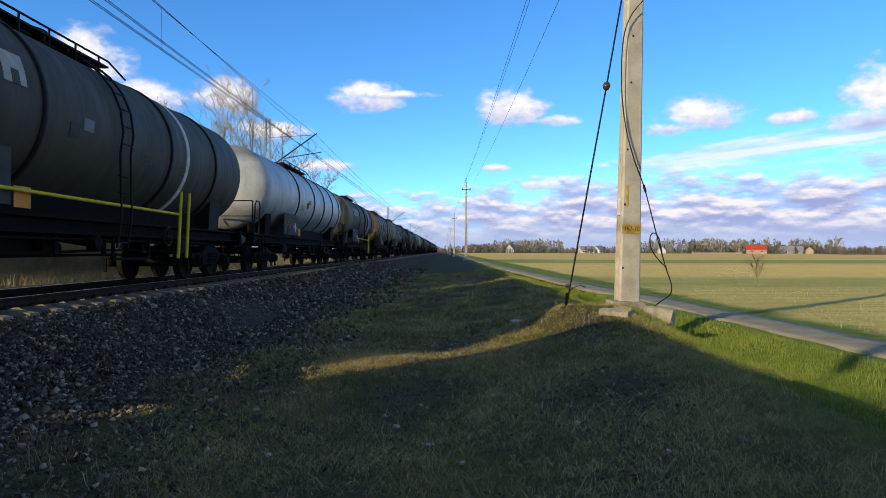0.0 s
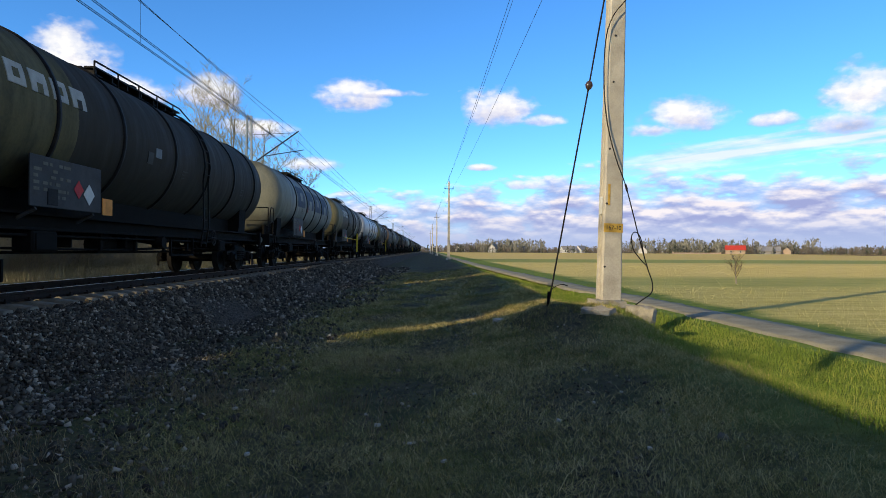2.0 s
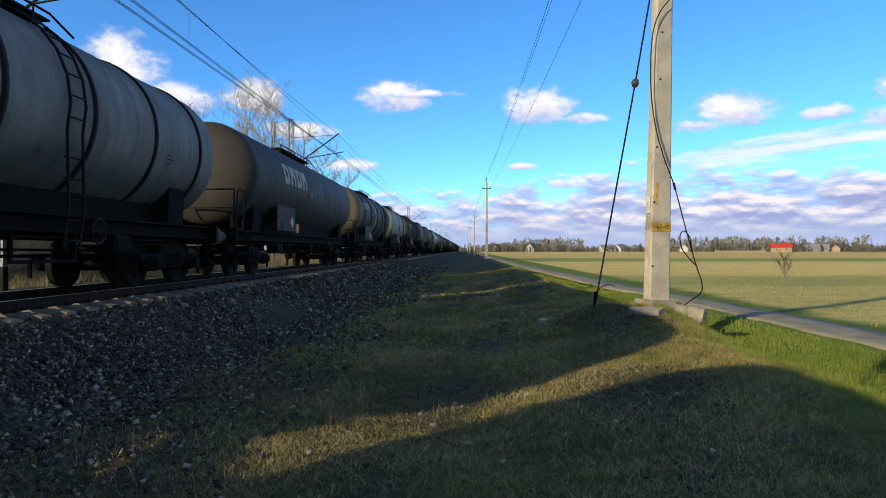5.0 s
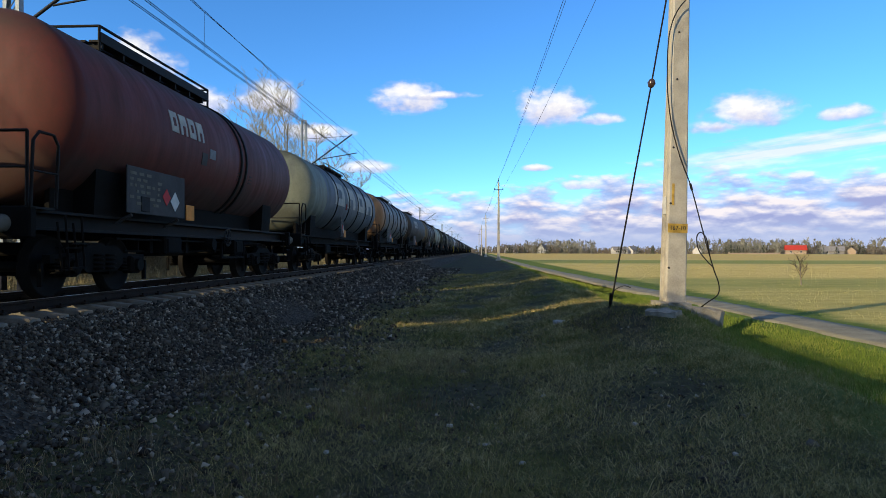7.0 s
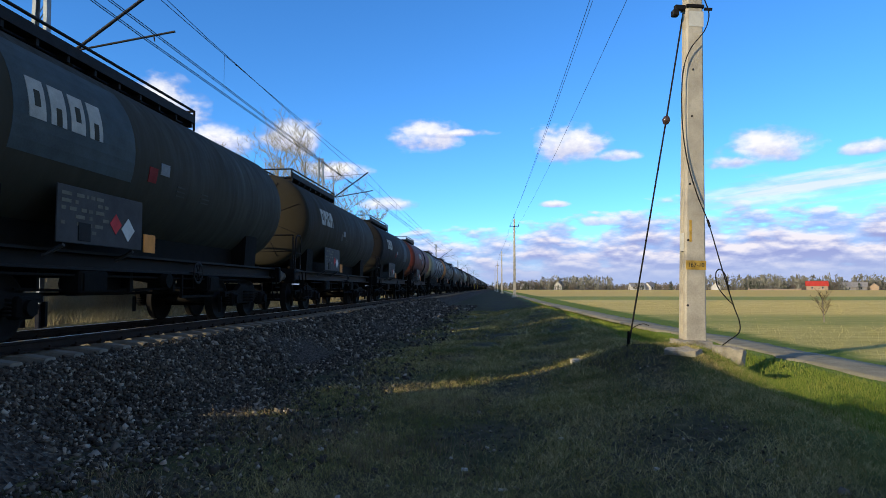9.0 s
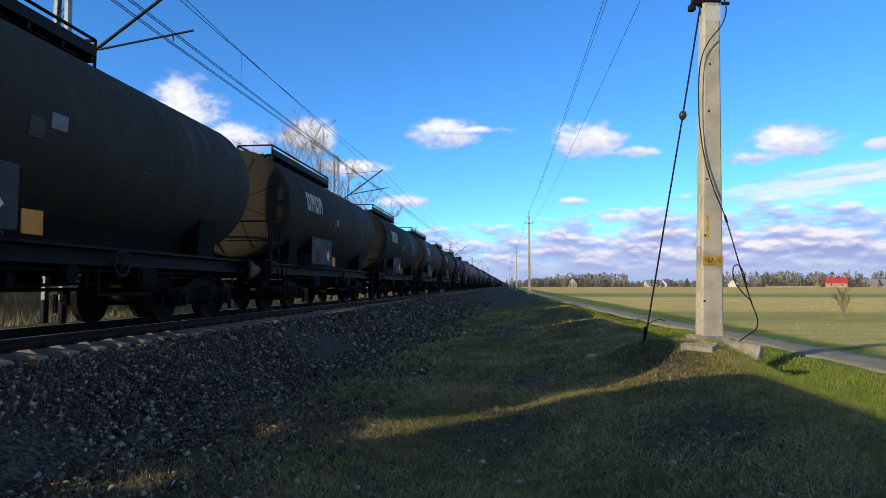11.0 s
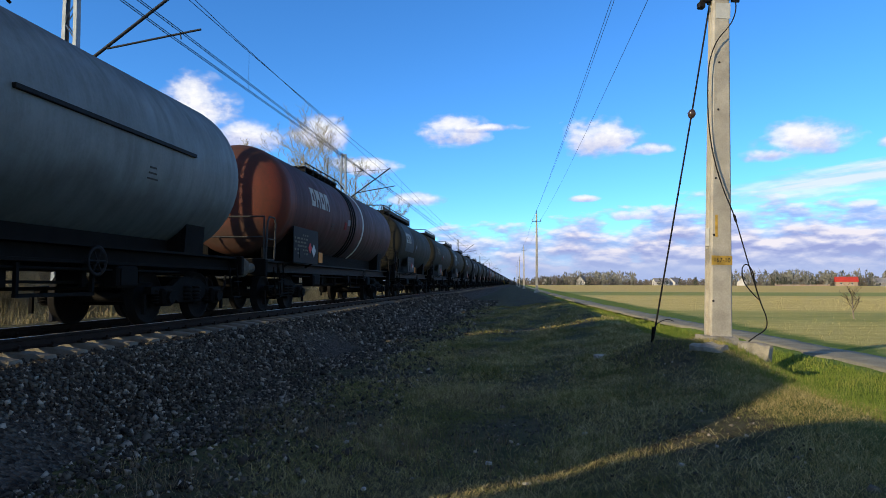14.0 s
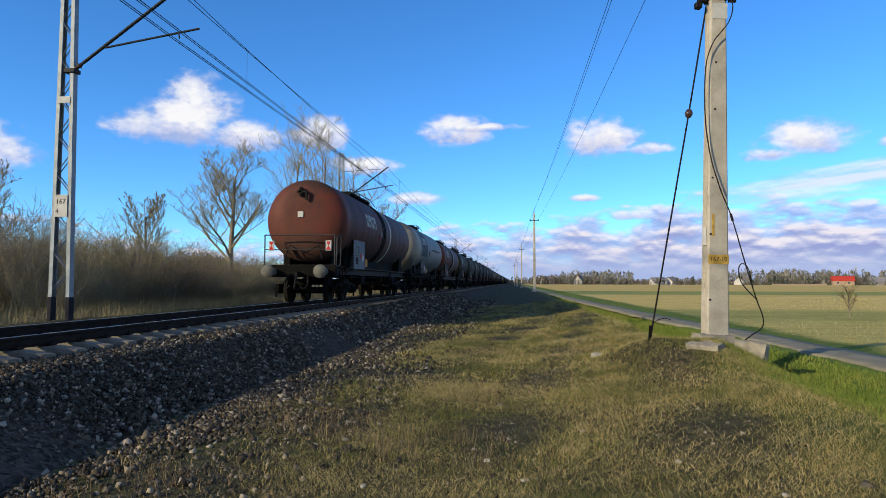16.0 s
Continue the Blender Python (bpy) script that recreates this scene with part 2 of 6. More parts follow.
# ---- building tools ----
class Geo:
    """Collects simple solids into one mesh."""

    def __init__(self):
        self.v, self.f, self.smooth = [], [], []

    def add(self, verts, faces, smooth=False):
        k = len(self.v)
        self.v += [tuple(p) for p in verts]
        self.f += [tuple(i + k for i in q) for q in faces]
        self.smooth += [smooth] * len(faces)
        return self

    def box(self, c, s, m=None, chamfer=0.0):
        """A box of size s round c, its long edges cut by chamfer; m turns it."""
        hx, hy, hz = s[0] / 2, s[1] / 2, s[2] / 2
        k = min(chamfer, 0.45 * min(s))
        if k <= 0:
            pts = [Vector((x, y, z)) for x in (-hx, hx) for y in (-hy, hy) for z in (-hz, hz)]
            faces = [(0, 1, 3, 2), (4, 6, 7, 5), (0, 4, 5, 1), (2, 3, 7, 6), (0, 2, 6, 4), (1, 5, 7, 3)]
        else:
            bm = bmesh.new()
            bmesh.ops.create_cube(bm, size=1.0)
            for v in bm.verts:
                v.co = Vector((v.co.x * s[0], v.co.y * s[1], v.co.z * s[2]))
            bmesh.ops.bevel(bm, geom=bm.edges[:], offset=k, segments=1, affect="EDGES")
            bm.verts.index_update()
            pts = [v.co.copy() for v in bm.verts]
            faces = [tuple(v.index for v in f.verts) for f in bm.faces]
            bm.free()
        pts = [(m @ p if m else p) + Vector(c) for p in pts]
        return self.add(pts, faces)

    def tube(self, pts, radii, n=8, cap=True):
        """A round bar through pts; radii is one number or one a point."""
        pts = [Vector(p) for p in pts]
        radii = [radii] * len(pts) if isinstance(radii, (int, float)) else radii
        rings = []
        d = (pts[1] - pts[0]).normalized()
        side = d.cross(Vector((0, 0, 1)) if abs(d.z) < 0.9 else Vector((1, 0, 0))).normalized()
        for i, p in enumerate(pts):
            d = (pts[min(i + 1, len(pts) - 1)] - pts[max(i - 1, 0)]).normalized()
            side = (side - d * side.dot(d)).normalized()
            up = d.cross(side)
            rings.append([p + radii[i] * (side * math.cos(a) + up * math.sin(a)) for a in (2 * math.pi * j / n for j in range(n))])
        k = [q for r in rings for q in r]
        faces = [(i * n + j, i * n + (j + 1) % n, (i + 1) * n + (j + 1) % n, (i + 1) * n + j) for i in range(len(pts) - 1) for j in range(n)]
        self.add(k, faces, n > 5)
        if cap:
            self.add(rings[0], [tuple(range(n - 1, -1, -1))])
            self.add(rings[-1], [tuple(range(n))])
        return self

    def lathe(self, profile, c=(0, 0, 0), axis="y", n=40, smooth=True):
        """Turns (along, radius) pairs round an axis through c."""
        verts, faces = [], []
        for a, r in profile:
            for j in range(n):
                u, w = r * math.cos(2 * math.pi * j / n), r * math.sin(2 * math.pi * j / n)
                p = {"y": (u, a, w), "x": (a, u, w), "z": (u, w, a)}[axis]
                verts.append((p[0] + c[0], p[1] + c[1], p[2] + c[2]))
        for i in range(len(profile) - 1):
            for j in range(n):
                q = (i * n + j, i * n + (j + 1) % n, (i + 1) * n + (j + 1) % n, (i + 1) * n + j)
                faces.append(q if axis == "x" else q[::-1])
        return self.add(verts, faces, smooth)

    def prism(self, outline, y0, y1, axis="y"):
        """An outline of (x, z) pushed along y from y0 to y1 (or (y, z) along x)."""
        n = len(outline)
        mk = (lambda a, b, t: (a, t, b)) if axis == "y" else (lambda a, b, t: (t, a, b))
        verts = [mk(a, b, t) for t in (y0, y1) for a, b in outline]
        faces = [(i, (i + 1) % n, n + (i + 1) % n, n + i) for i in range(n)]
        return self.add(verts, faces + [tuple(range(n - 1, -1, -1)), tuple(range(n, 2 * n))])

    def mesh(self, name):
        me = bpy.data.meshes.new(name)
        me.from_pydata(self.v, [], self.f)
        me.polygons.foreach_set("use_smooth", self.smooth)
        bm = bmesh.new()
        bm.from_mesh(me)
        bmesh.ops.recalc_face_normals(bm, faces=bm.faces[:])
        bm.to_mesh(me)
        bm.free()
        me.update()
        return me


def bezier(points, n=6):
    """A smooth run through points (Catmull-Rom)."""
    P = [Vector(p) for p in points]
    P = [P[0] * 2 - P[1], *P, P[-1] * 2 - P[-2]]
    out = []
    for i in range(1, len(P) - 2):
        for k in range(n):
            t = k / n
            out.append(0.5 * ((2 * P[i]) + (P[i + 1] - P[i - 1]) * t + (2 * P[i - 1] - 5 * P[i] + 4 * P[i + 1] - P[i + 2]) * t * t + (3 * P[i] - P[i - 1] - 3 * P[i + 1] + P[i + 2]) * t ** 3))
    return out + [P[-2]]


def part(name, geo, material, parent=None, label="", at=None):
    """Links a Geo or a ready mesh as one object under a thing or a part."""
    me = geo.mesh(name) if isinstance(geo, Geo) else geo
    if not me.materials:
        me.materials.append(material)
    ob = new(name, me)
    if parent:
        ob.parent = parent
    if at is not None:
        ob.matrix_basis = at
    return tagged(ob, label)


def bulk(name, verts, faces, material):
    """One large mesh straight from arrays."""
    me = bpy.data.meshes.new(name)
    verts, faces = np.asarray(verts, np.float32), np.asarray(faces, np.int32)
    k = faces.shape[1]
    me.vertices.add(len(verts))
    me.vertices.foreach_set("co", verts.ravel())
    me.loops.add(faces.size)
    me.loops.foreach_set("vertex_index", faces.ravel())
    me.polygons.add(len(faces))
    me.polygons.foreach_set("loop_start", np.arange(0, faces.size, k, dtype=np.int32))
    me.update(calc_edges=True)
    me.materials.append(material)
    return me


def empty(name, x=0, y=0, z=0, rz=0):
    ob = new(name)
    ob.empty_display_size = 0.1
    ob.matrix_basis = pose(x, y, z, 0, 0, rz)
    return ob


# ---- the lie of the land ----
TRACK_X, RAIL_Z = -6.86, 0.47
LAND = [(-4000, -0.2), (-60, 0.0), (-13, 0.1), (-9.8, 0.30), (-8.8, 0.10), (-5.2, -0.20), (-3.7, -0.46), (-3.2, -0.42), (-2.4, -0.38), (-1.0, -0.36), (0.4, -0.32), (1.5, -0.22), (2.5, -0.08), (3.3, 0.0), (3.7, -0.06), (4.5, -0.36), (5.1, -0.30), (5.5, -0.16), (7.9, -0.15), (9.0, -0.17), (4000, -0.2)]
POLE = (3.48, 11.9)


def land(x, y):
    """Height of the ground sheet; works on arrays."""
    x, y = np.asarray(x, float), np.asarray(y, float)
    z = np.interp(x, [p[0] for p in LAND], [p[1] for p in LAND])
    z = z + 0.27 * np.exp(-((x - POLE[0] + 0.25) ** 2 / 1.1 + (y - POLE[1] + 0.35) ** 2 / 1.7)) + 0.16 * np.exp(-((x - 2.45) ** 2 + (y - 12.2) ** 2) / 0.35)
    rough = 0.03 * np.sin(1.3 * x + 0.7 * y) * np.sin(0.9 * y - 0.5 * x + 1) + 0.018 * np.sin(3.1 * x + 1.7) * np.sin(2.7 * y)
    near = np.clip((60 - np.abs(y)) / 30, 0, 1) * np.where((x > -2.8) & (x < 5.3), 1.0, 0.0)
    return z + rough * near


def make_ground():
    xs = np.concatenate([-np.geomspace(4000, 14, 26), np.arange(-13.5, -3, 0.5), np.arange(-3, 6, 0.16), np.arange(6, 12, 0.5), np.geomspace(12.5, 4000, 26)])
    ys = np.concatenate([-np.geomspace(4000, 12, 12), np.arange(-11, 2, 1.0), np.arange(2, 22, 0.2), np.arange(22, 60, 1.0), np.geomspace(62, 4500, 40)])
    gx, gy = np.meshgrid(xs, ys)
    verts = np.stack([gx, gy, land(gx, gy)], -1).reshape(-1, 3)
    w = len(xs)
    i, j = np.meshgrid(np.arange(len(ys) - 1), np.arange(w - 1), indexing="ij")
    a = (i * w + j).ravel()
    me = bulk("ground", verts, np.stack([a, a + 1, a + w + 1, a + w], -1), M_GROUND)
    me.polygons.foreach_set("use_smooth", [True] * len(me.polygons))
    return tagged(new("ground", me), "rough winter grass, green bank and pale stubble fields", "ground", kind="structure")


ground = make_ground()


def make_lane():
    """The field lane beside the bank: worn asphalt with ragged edges, two wheel ruts pressed a little lower."""
    rng = np.random.default_rng(4)
    verts, faces = [], []
    ys = np.concatenate([np.arange(-30, 40, 0.5), np.geomspace(40, 900, 60)])
    for i, y in enumerate(ys):
        mid = float(np.interp(y, (8, 18, 24, 42, 60, 900), (5.86, 5.66, 5.22, 4.70, 4.25, 1.9)))
        l, r = mid + rng.uniform(-0.07, 0.07), mid + 1.06 + rng.uniform(-0.09, 0.09)
        for f, dz in ((0, -0.05), (0.02, 0.02), (0.25, 0.012), (0.5, 0.035), (0.75, 0.012), (0.98, 0.02), (1, -0.05)):
            x = l + (r - l) * f
            verts.append((x, y, -0.150 + dz))
        if i:
            k = 7 * i
            faces += [(k - 7 + j, k - 6 + j, k + 1 + j, k + j) for j in range(6)]
    me = bulk("lane", verts, faces, M_ASPHALT)
    return tagged(new("lane", me), "narrow grey asphalt field lane with ragged edges", "lane", kind="structure")


make_lane()


def make_track():
    bed = Geo()
    prof = [(-9.9, 0.05), (-9.2, 0.18), (-8.5, 0.20), (-5.3, 0.20), (-4.95, 0.19), (-3.72, -0.46), (-3.4, -0.5)]
    ys = np.concatenate([np.arange(-40, 40, 0.8), np.geomspace(40, 1500, 50)])
    xs = np.concatenate([np.linspace(a[0], b[0], 5)[:-1] for a, b in zip(prof, prof[1:])] + [[prof[-1][0]]])
    gx, gy = np.meshgrid(xs, ys)
    edge = 0.22 * np.sin(gy * 0.9) * np.sin(gy * 0.37 + 2) * np.clip((gx + 4.8) / 1.4, 0, 1)
    gz = np.interp(gx, [p[0] for p in prof], [p[1] for p in prof]) + 0.012 * np.sin(gx * 7) * np.sin(gy * 6.1)
    w = len(xs)
    i, j = np.meshgrid(np.arange(len(ys) - 1), np.arange(w - 1), indexing="ij")
    a = (i * w + j).ravel()
    me = bulk("ballast", np.stack([gx + edge, gy, gz], -1).reshape(-1, 3), np.stack([a, a + 1, a + w + 1, a + w], -1), M_BALLAST)
    tagged(new("ballast", me), "bed of grey crushed stone under the track", "ballast", kind="structure")
    track = tagged(empty("railway_track", TRACK_X, 0, 0), "single railway track, rusty rails on concrete sleepers", "track", kind="structure")
    z = RAIL_Z
    out = [(-0.0625, z - 0.15), (0.0625, z - 0.15), (0.0625, z - 0.138), (0.009, z - 0.122), (0.009, z - 0.045), (0.034, z - 0.034), (0.035, z - 0.006), (0.028, z),
           (-0.028, z), (-0.035, z - 0.006), (-0.034, z - 0.034), (-0.009, z - 0.045), (-0.009, z - 0.122), (-0.0625, z - 0.138)]
    rail = Geo().prism(out, -60, 1500).mesh("rail")
    head = Geo().box((0, 720, z + 0.0015), (0.05, 1560, 0.003)).mesh("running_band")
    for s in (-0.7535, 0.7535):
        r = part("rail", rail, M_RAIL, track, at=pose(s, 0, 0))
        part("running_band", head, M_RAILTOP, r, "polished top of the rail")
    # sleepers, with a raised seat under each rail
    top = z - 0.158
    sl = Geo()
    prof = [(-1.3, 0.13), (-0.95, 0.17), (-0.5, 0.165), (-0.2, 0.12), (0.2, 0.12), (0.5, 0.165), (0.95, 0.17), (1.3, 0.13)]
    verts, faces = [], []
    for x, h in prof:
        zt = top - 0.17 + h
        verts += [(x, -0.15, top - 0.2), (x, -0.11, zt - 0.02), (x, -0.09, zt), (x, 0.09, zt), (x, 0.11, zt - 0.02), (x, 0.15, top - 0.2)]
    for i in range(len(prof) - 1):
        k = i * 6
        faces += [(k + j, k + j + 1, k + j + 7, k + j + 6) for j in range(5)]
    faces += [tuple(range(6)), tuple(range(47, 41, -1))]
    sl.add(verts, faces)
    sleeper = sl.mesh("sleeper")
    clips = Geo()
    for s in (-0.7535, 0.7535):
        for d in (-0.11, 0.11):
            clips.box((s + d, 0, top + 0.022), (0.09, 0.12, 0.03), chamfer=0.008)
            clips.tube([(s + d, 0, top + 0.02), (s + d, 0, top + 0.075)], 0.017, 6)
    clip = clips.mesh("rail_fastening")
    y = -4.2
    n = 0
    while y < 115:
        s = part("sleeper", sleeper, M_SLEEPER, track, at=pose(0, y, 0, 0, 0, 0.5 * math.sin(n * 2.3)))
        if y < 40:
            part("rail_fastening", clip, M_RAIL, s, "rusty rail clips")
        y += 0.6
        n += 1
    rest = Geo()
    while y < 420:
        rest.box((0, y, top - 0.06), (2.5, 0.24, 0.12))
        y += 0.6
    ob = part("far_sleepers", rest, M_SLEEPER, track)
    tagged(ob, kind="stuff")


make_track()


# ---- tank wagons ----
SPEED = 19.0
CACHE = {}


def shared(key, build):
    if key not in CACHE:
        CACHE[key] = build()
    return CACHE[key]


WHEEL_R = 0.46


def wheelset_mesh():
    g = Geo()
    for s in (-1, 1):
        x = s * 0.7
        prof = [(-0.05, 0.0), (-0.09, 0.1), (-0.07, 0.16), (-0.02, 0.38), (-0.065, 0.41), (-0.065, WHEEL_R - 0.005), (0.055, WHEEL_R), (0.06, WHEEL_R + 0.025), (0.085, WHEEL_R + 0.02), (0.09, 0.41), (0.03, 0.38), (0.07, 0.16), (0.09, 0.1), (0.09, 0.0)]
        g.lathe([(x - s * a if s > 0 else x - s * a, r) for a, r in prof], axis="x", n=28)
    g.tube([(-1.08, 0, 0), (1.08, 0, 0)], 0.08, 10)
    return g.mesh("wheelset")


def side_frame_mesh():
    """Cast side frame of a two-axle bogie: bowed beam, axle boxes, coil springs and a brake hanger."""
    g = Geo()
    out = [(-1.3, 0.52), (-1.3, 0.64), (-0.62, 0.66), (-0.4, 0.78), (0.4, 0.78), (0.62, 0.66), (1.3, 0.64), (1.3, 0.52), (0.62, 0.50), (0.42, 0.36), (-0.42, 0.36), (-0.62, 0.50)]
    g.prism(out, -0.06, 0.06, axis="x")
    for y in (-0.9, 0.9):
        g.box((0.05, y, 0.46), (0.22, 0.32, 0.30), chamfer=0.04)
        g.tube([(0.16, y, 0.46), (0.22, y, 0.46)], 0.11, 12)
        for d in (-0.24, 0.24):
            for k in range(5):
                g.lathe([(0.36 + k * 0.05, 0.05), (0.375 + k * 0.05, 0.075), (0.39 + k * 0.05, 0.05)], (0.03, y + d, 0), "z", 10)
        g.box((0.0, y + (0.52 if y > 0 else -0.52), 0.36), (0.06, 0.05, 0.34))
    for k in range(4):
        g.lathe([(0.40 + k * 0.07, 0.07), (0.42 + k * 0.07, 0.10), (0.44 + k * 0.07, 0.07)], (0.09, -0.16, 0), "z", 10)
        g.lathe([(0.40 + k * 0.07, 0.07), (0.42 + k * 0.07, 0.10), (0.44 + k * 0.07, 0.07)], (0.09, 0.16, 0), "z", 10)
    return g.mesh("side_frame")


WHEELS = []


def add_bogie(wagon, y):
    b = empty("bogie", 0, y, 0)
    b.parent = wagon
    for s in (-1, 1):
        part("side_frame", shared("side", side_frame_mesh), M_UNDER, b, at=pose(s * 1.0, 0, 0, 0, 0, 0 if s > 0 else 180))
    part("bolster", shared("bolster", lambda: Geo().box((0, 0, 0.72), (1.95, 0.46, 0.22), chamfer=0.03).tube([(0, 0, 0.8), (0, 0, 0.98)], 0.26, 14).box((0, 0.52, 0.36), (1.8, 0.1, 0.1)).box((0, -0.52, 0.36), (1.8, 0.1, 0.1)).mesh("bolster")), M_UNDER, b)
    for d in (-0.9, 0.9):
        w = part("wheelset", shared("wheelset", wheelset_mesh), M_WHEEL, b, "steel wheels on one axle", at=pose(0, d, WHEEL_R))
        WHEELS.append((w, d))


def shell_patch(y0, y1, a0, a1, radius, cz, lift=0.006, n=6):
    """A thin curved plate lying on the shell between two heights (degrees above the horizontal)."""
    g = Geo()
    verts, faces = [], []
    for i in range(n + 1):
        a = radians(a0 + (a1 - a0) * i / n)
        for r in (radius - 0.004, radius + lift):
            verts += [(r * math.cos(a), y0, cz + r * math.sin(a)), (r * math.cos(a), y1, cz + r * math.sin(a))]
    for i in range(n):
        k = i * 4
        faces += [(k + 2, k + 3, k + 7, k + 6), (k, k + 2, k + 6, k + 4), (k + 1, k + 5, k + 7, k + 3)]
    faces += [(0, 1, 3, 2), (4 * n, 4 * n + 2, 4 * n + 3, 4 * n + 1)]
    return g.add(verts, faces)


def hoop_mesh(radius, width, proud):
    return Geo().lathe([(-width / 2, radius - 0.02), (-width / 2, radius + proud), (width / 2, radius + proud), (width / 2, radius - 0.02)], n=48).mesh("hoop")


def bars(rows, y0, y1, z0, z1, rng, x=0.0):
    """Unreadable lettering on a flat panel: short bars in rows."""
    g = Geo()
    for r in range(rows):
        z = z1 - (r + 0.5) * (z1 - z0) / rows
        h = (z1 - z0) / rows * 0.5
        y = y0
        while y < y1 - 0.06:
            w = rng.uniform(0.05, 0.22)
            if rng.random() < 0.75:
                g.box((x, min(y + w / 2, y1), z), (0.006, min(w, y1 - y), h))
            y += w + rng.uniform(0.03, 0.12)
    return g


def tank_wagon(front, rear, kit, seed):
    """A four-axle tank wagon between its two buffer planes; kit gives what sets it apart."""
    rng = random.Random(seed)
    c, hl = (front + rear) / 2, (front - rear) / 2
    R, cz = kit.get("R", 1.43), kit.get("cz", 2.83)
    lo, hi = -hl + kit.get("near_gap", 1.0) + 0.24, hl - 0.95
    w = empty("tank_wagon")
    tagged(w, kit["label"], "tank wagon", "wagons of the goods train")
    # shell with dished ends
    dish = kit.get("dish", 0.42)
    prof = []
    for i in range(11):
        a = math.pi / 2 * i / 10
        prof.append((lo + dish * (1 - math.sin(a)), max(0.002, R * (math.cos(a) ** 0.62 if i < 10 else 0.0))))
    prof = sorted(prof)
    prof = [(y, r) for y, r in prof]
    full = prof + [(hi + lo - y, r) for y, r in reversed(prof)]
    tank = part("tank", Geo().lathe(full, (0, 0, cz), n=56), kit["paint"], w)
    if kit.get("seams"):
        g = Geo()
        for k in range(8):
            a = math.pi * (k + 0.5) / 4
            g.tube([((R * 0.22) * math.cos(a), lo - 0.002, cz + R * 0.22 * math.sin(a)), (R * 0.62 * math.cos(a), lo + 0.03, cz + R * 0.62 * math.sin(a)), (R * 0.86 * math.cos(a), lo + 0.09, cz + R * 0.86 * math.sin(a))], 0.012, 5)
        g.lathe([(lo - 0.02, 0.0), (lo - 0.02, 0.2), (lo + 0.03, 0.22)], (0, 0, cz), n=20, smooth=False)
        part("end_seams", g, kit.get("seam_paint", M_BLACK), tank, "radial lagging seams and end cover")
    for f in kit.get("hoops", ()):
        part("hoop", shared(("hoop", R), lambda: hoop_mesh(R, 0.09, 0.035)), kit.get("hoop_paint", M_BLACK), w, at=pose(0, lo + (hi - lo) * f, cz))
    for f in kit.get("bands", ()):
        part("band", shared(("band", R), lambda: hoop_mesh(R, 0.16, 0.012)), M_WHITE, w, "dirty white painted band", at=pose(0, lo + (hi - lo) * f, cz))
    for f0, f1, mat in kit.get("patches", ()):
        part("repaint_patch", shell_patch(lo + (hi - lo) * f0, lo + (hi - lo) * f1, -18, 44, R, cz, 0.004, 10), mat, tank, "patch of other paint")
    # owner's mark: four plain blocks
    if "mark" in kit:
        f0, f1, a0, a1, mat = kit["mark"]
        y0, y1 = lo + (hi - lo) * f0, lo + (hi - lo) * f1
        step = (y1 - y0) / 4
        for k in range(4):
            part("mark_block", shell_patch(y0 + k * step + step * 0.08, y0 + (k + 1) * step - step * 0.16, a0, a1, R, cz, 0.010, 5), mat, tank)
            part("mark_gap", shell_patch(y0 + k * step + step * 0.34, y0 + (k + 1) * step - step * 0.40, a0 + (a1 - a0) * (0.0 if k % 2 else 0.3), a0 + (a1 - a0) * (0.45 if k % 2 else 0.7), R, cz, 0.014, 4), kit["mark_ground"], tank)
    # small stencilled lines on the shell
    for k in range(2):
        y = lo + (hi - lo) * rng.uniform(0.3, 0.85)
        g = Geo()
        for r in range(3):
            sp = shell_patch(y, y + rng.uniform(0.15, 0.4), -12 - 3.2 * r, -11 - 3.2 * r, R, cz, 0.008, 2)
            g.add(sp.v, sp.f)
        tagged(part("stencilling", g, M_PANEL, tank), kind="stuff")
    # top walkway with manhole and rails
    zt = cz + R
    wl = kit.get("walkway", (0.38, 0.66))
    y0, y1 = lo + (hi - lo) * wl[0], lo + (hi - lo) * wl[1]
    g = Geo()
    for x in (-0.42, -0.14, 0.14, 0.42):
        g.box((x, (y0 + y1) / 2, zt + 0.10), (0.22, y1 - y0, 0.035))
    for y in np.arange(y0 + 0.1, y1, 0.7):
        g.box((0, y, zt + 0.03), (1.0, 0.06, 0.10))
    part("walkway", g, M_BLACK, w, "dark steel grating on top of the tank")
    if kit.get("canopy"):
        g = Geo()
        for x in (-0.5, 0.5):
            g.box((x, (y0 + y1) / 2, zt + 0.18), (0.05, y1 - y0, 0.16))
            for y in (y0, y1):
                g.tube([(x, y, zt - 0.08), (x, y, zt + 0.36)], 0.024, 6)
            g.tube([(x, y0, zt + 0.36), (x, y1, zt + 0.36)], 0.026, 6)
        for y in (y0, y1):
            g.tube([(-0.5, y, zt + 0.36), (0.5, y, zt + 0.36)], 0.024, 6)
        part("walkway_rail", g, M_BLACK, w)
    else:
        g = Geo()
        for x in (0.52,):
            for y in np.linspace(y0, y0 + (y1 - y0) * 0.9, 5):
                g.tube([(x, y, zt - 0.1), (x, y, zt + 0.22)], 0.018, 6)
            g.tube([(x, y0, zt + 0.22), (x, y1, zt + 0.22), (x + 0.15, y1 + 0.4, zt - 0.05)], 0.02, 6)
        part("walkway_rail", g, M_BLACK, w)
    part("manhole", Geo().lathe([(zt - 0.05, 0.30), (zt + 0.2, 0.30), (zt + 0.22, 0.34), (zt + 0.26, 0.34), (zt + 0.30, 0.2), (zt + 0.31, 0.0)], (0, (y0 + y1) / 2, 0), "z", 20), M_BLACK, w)
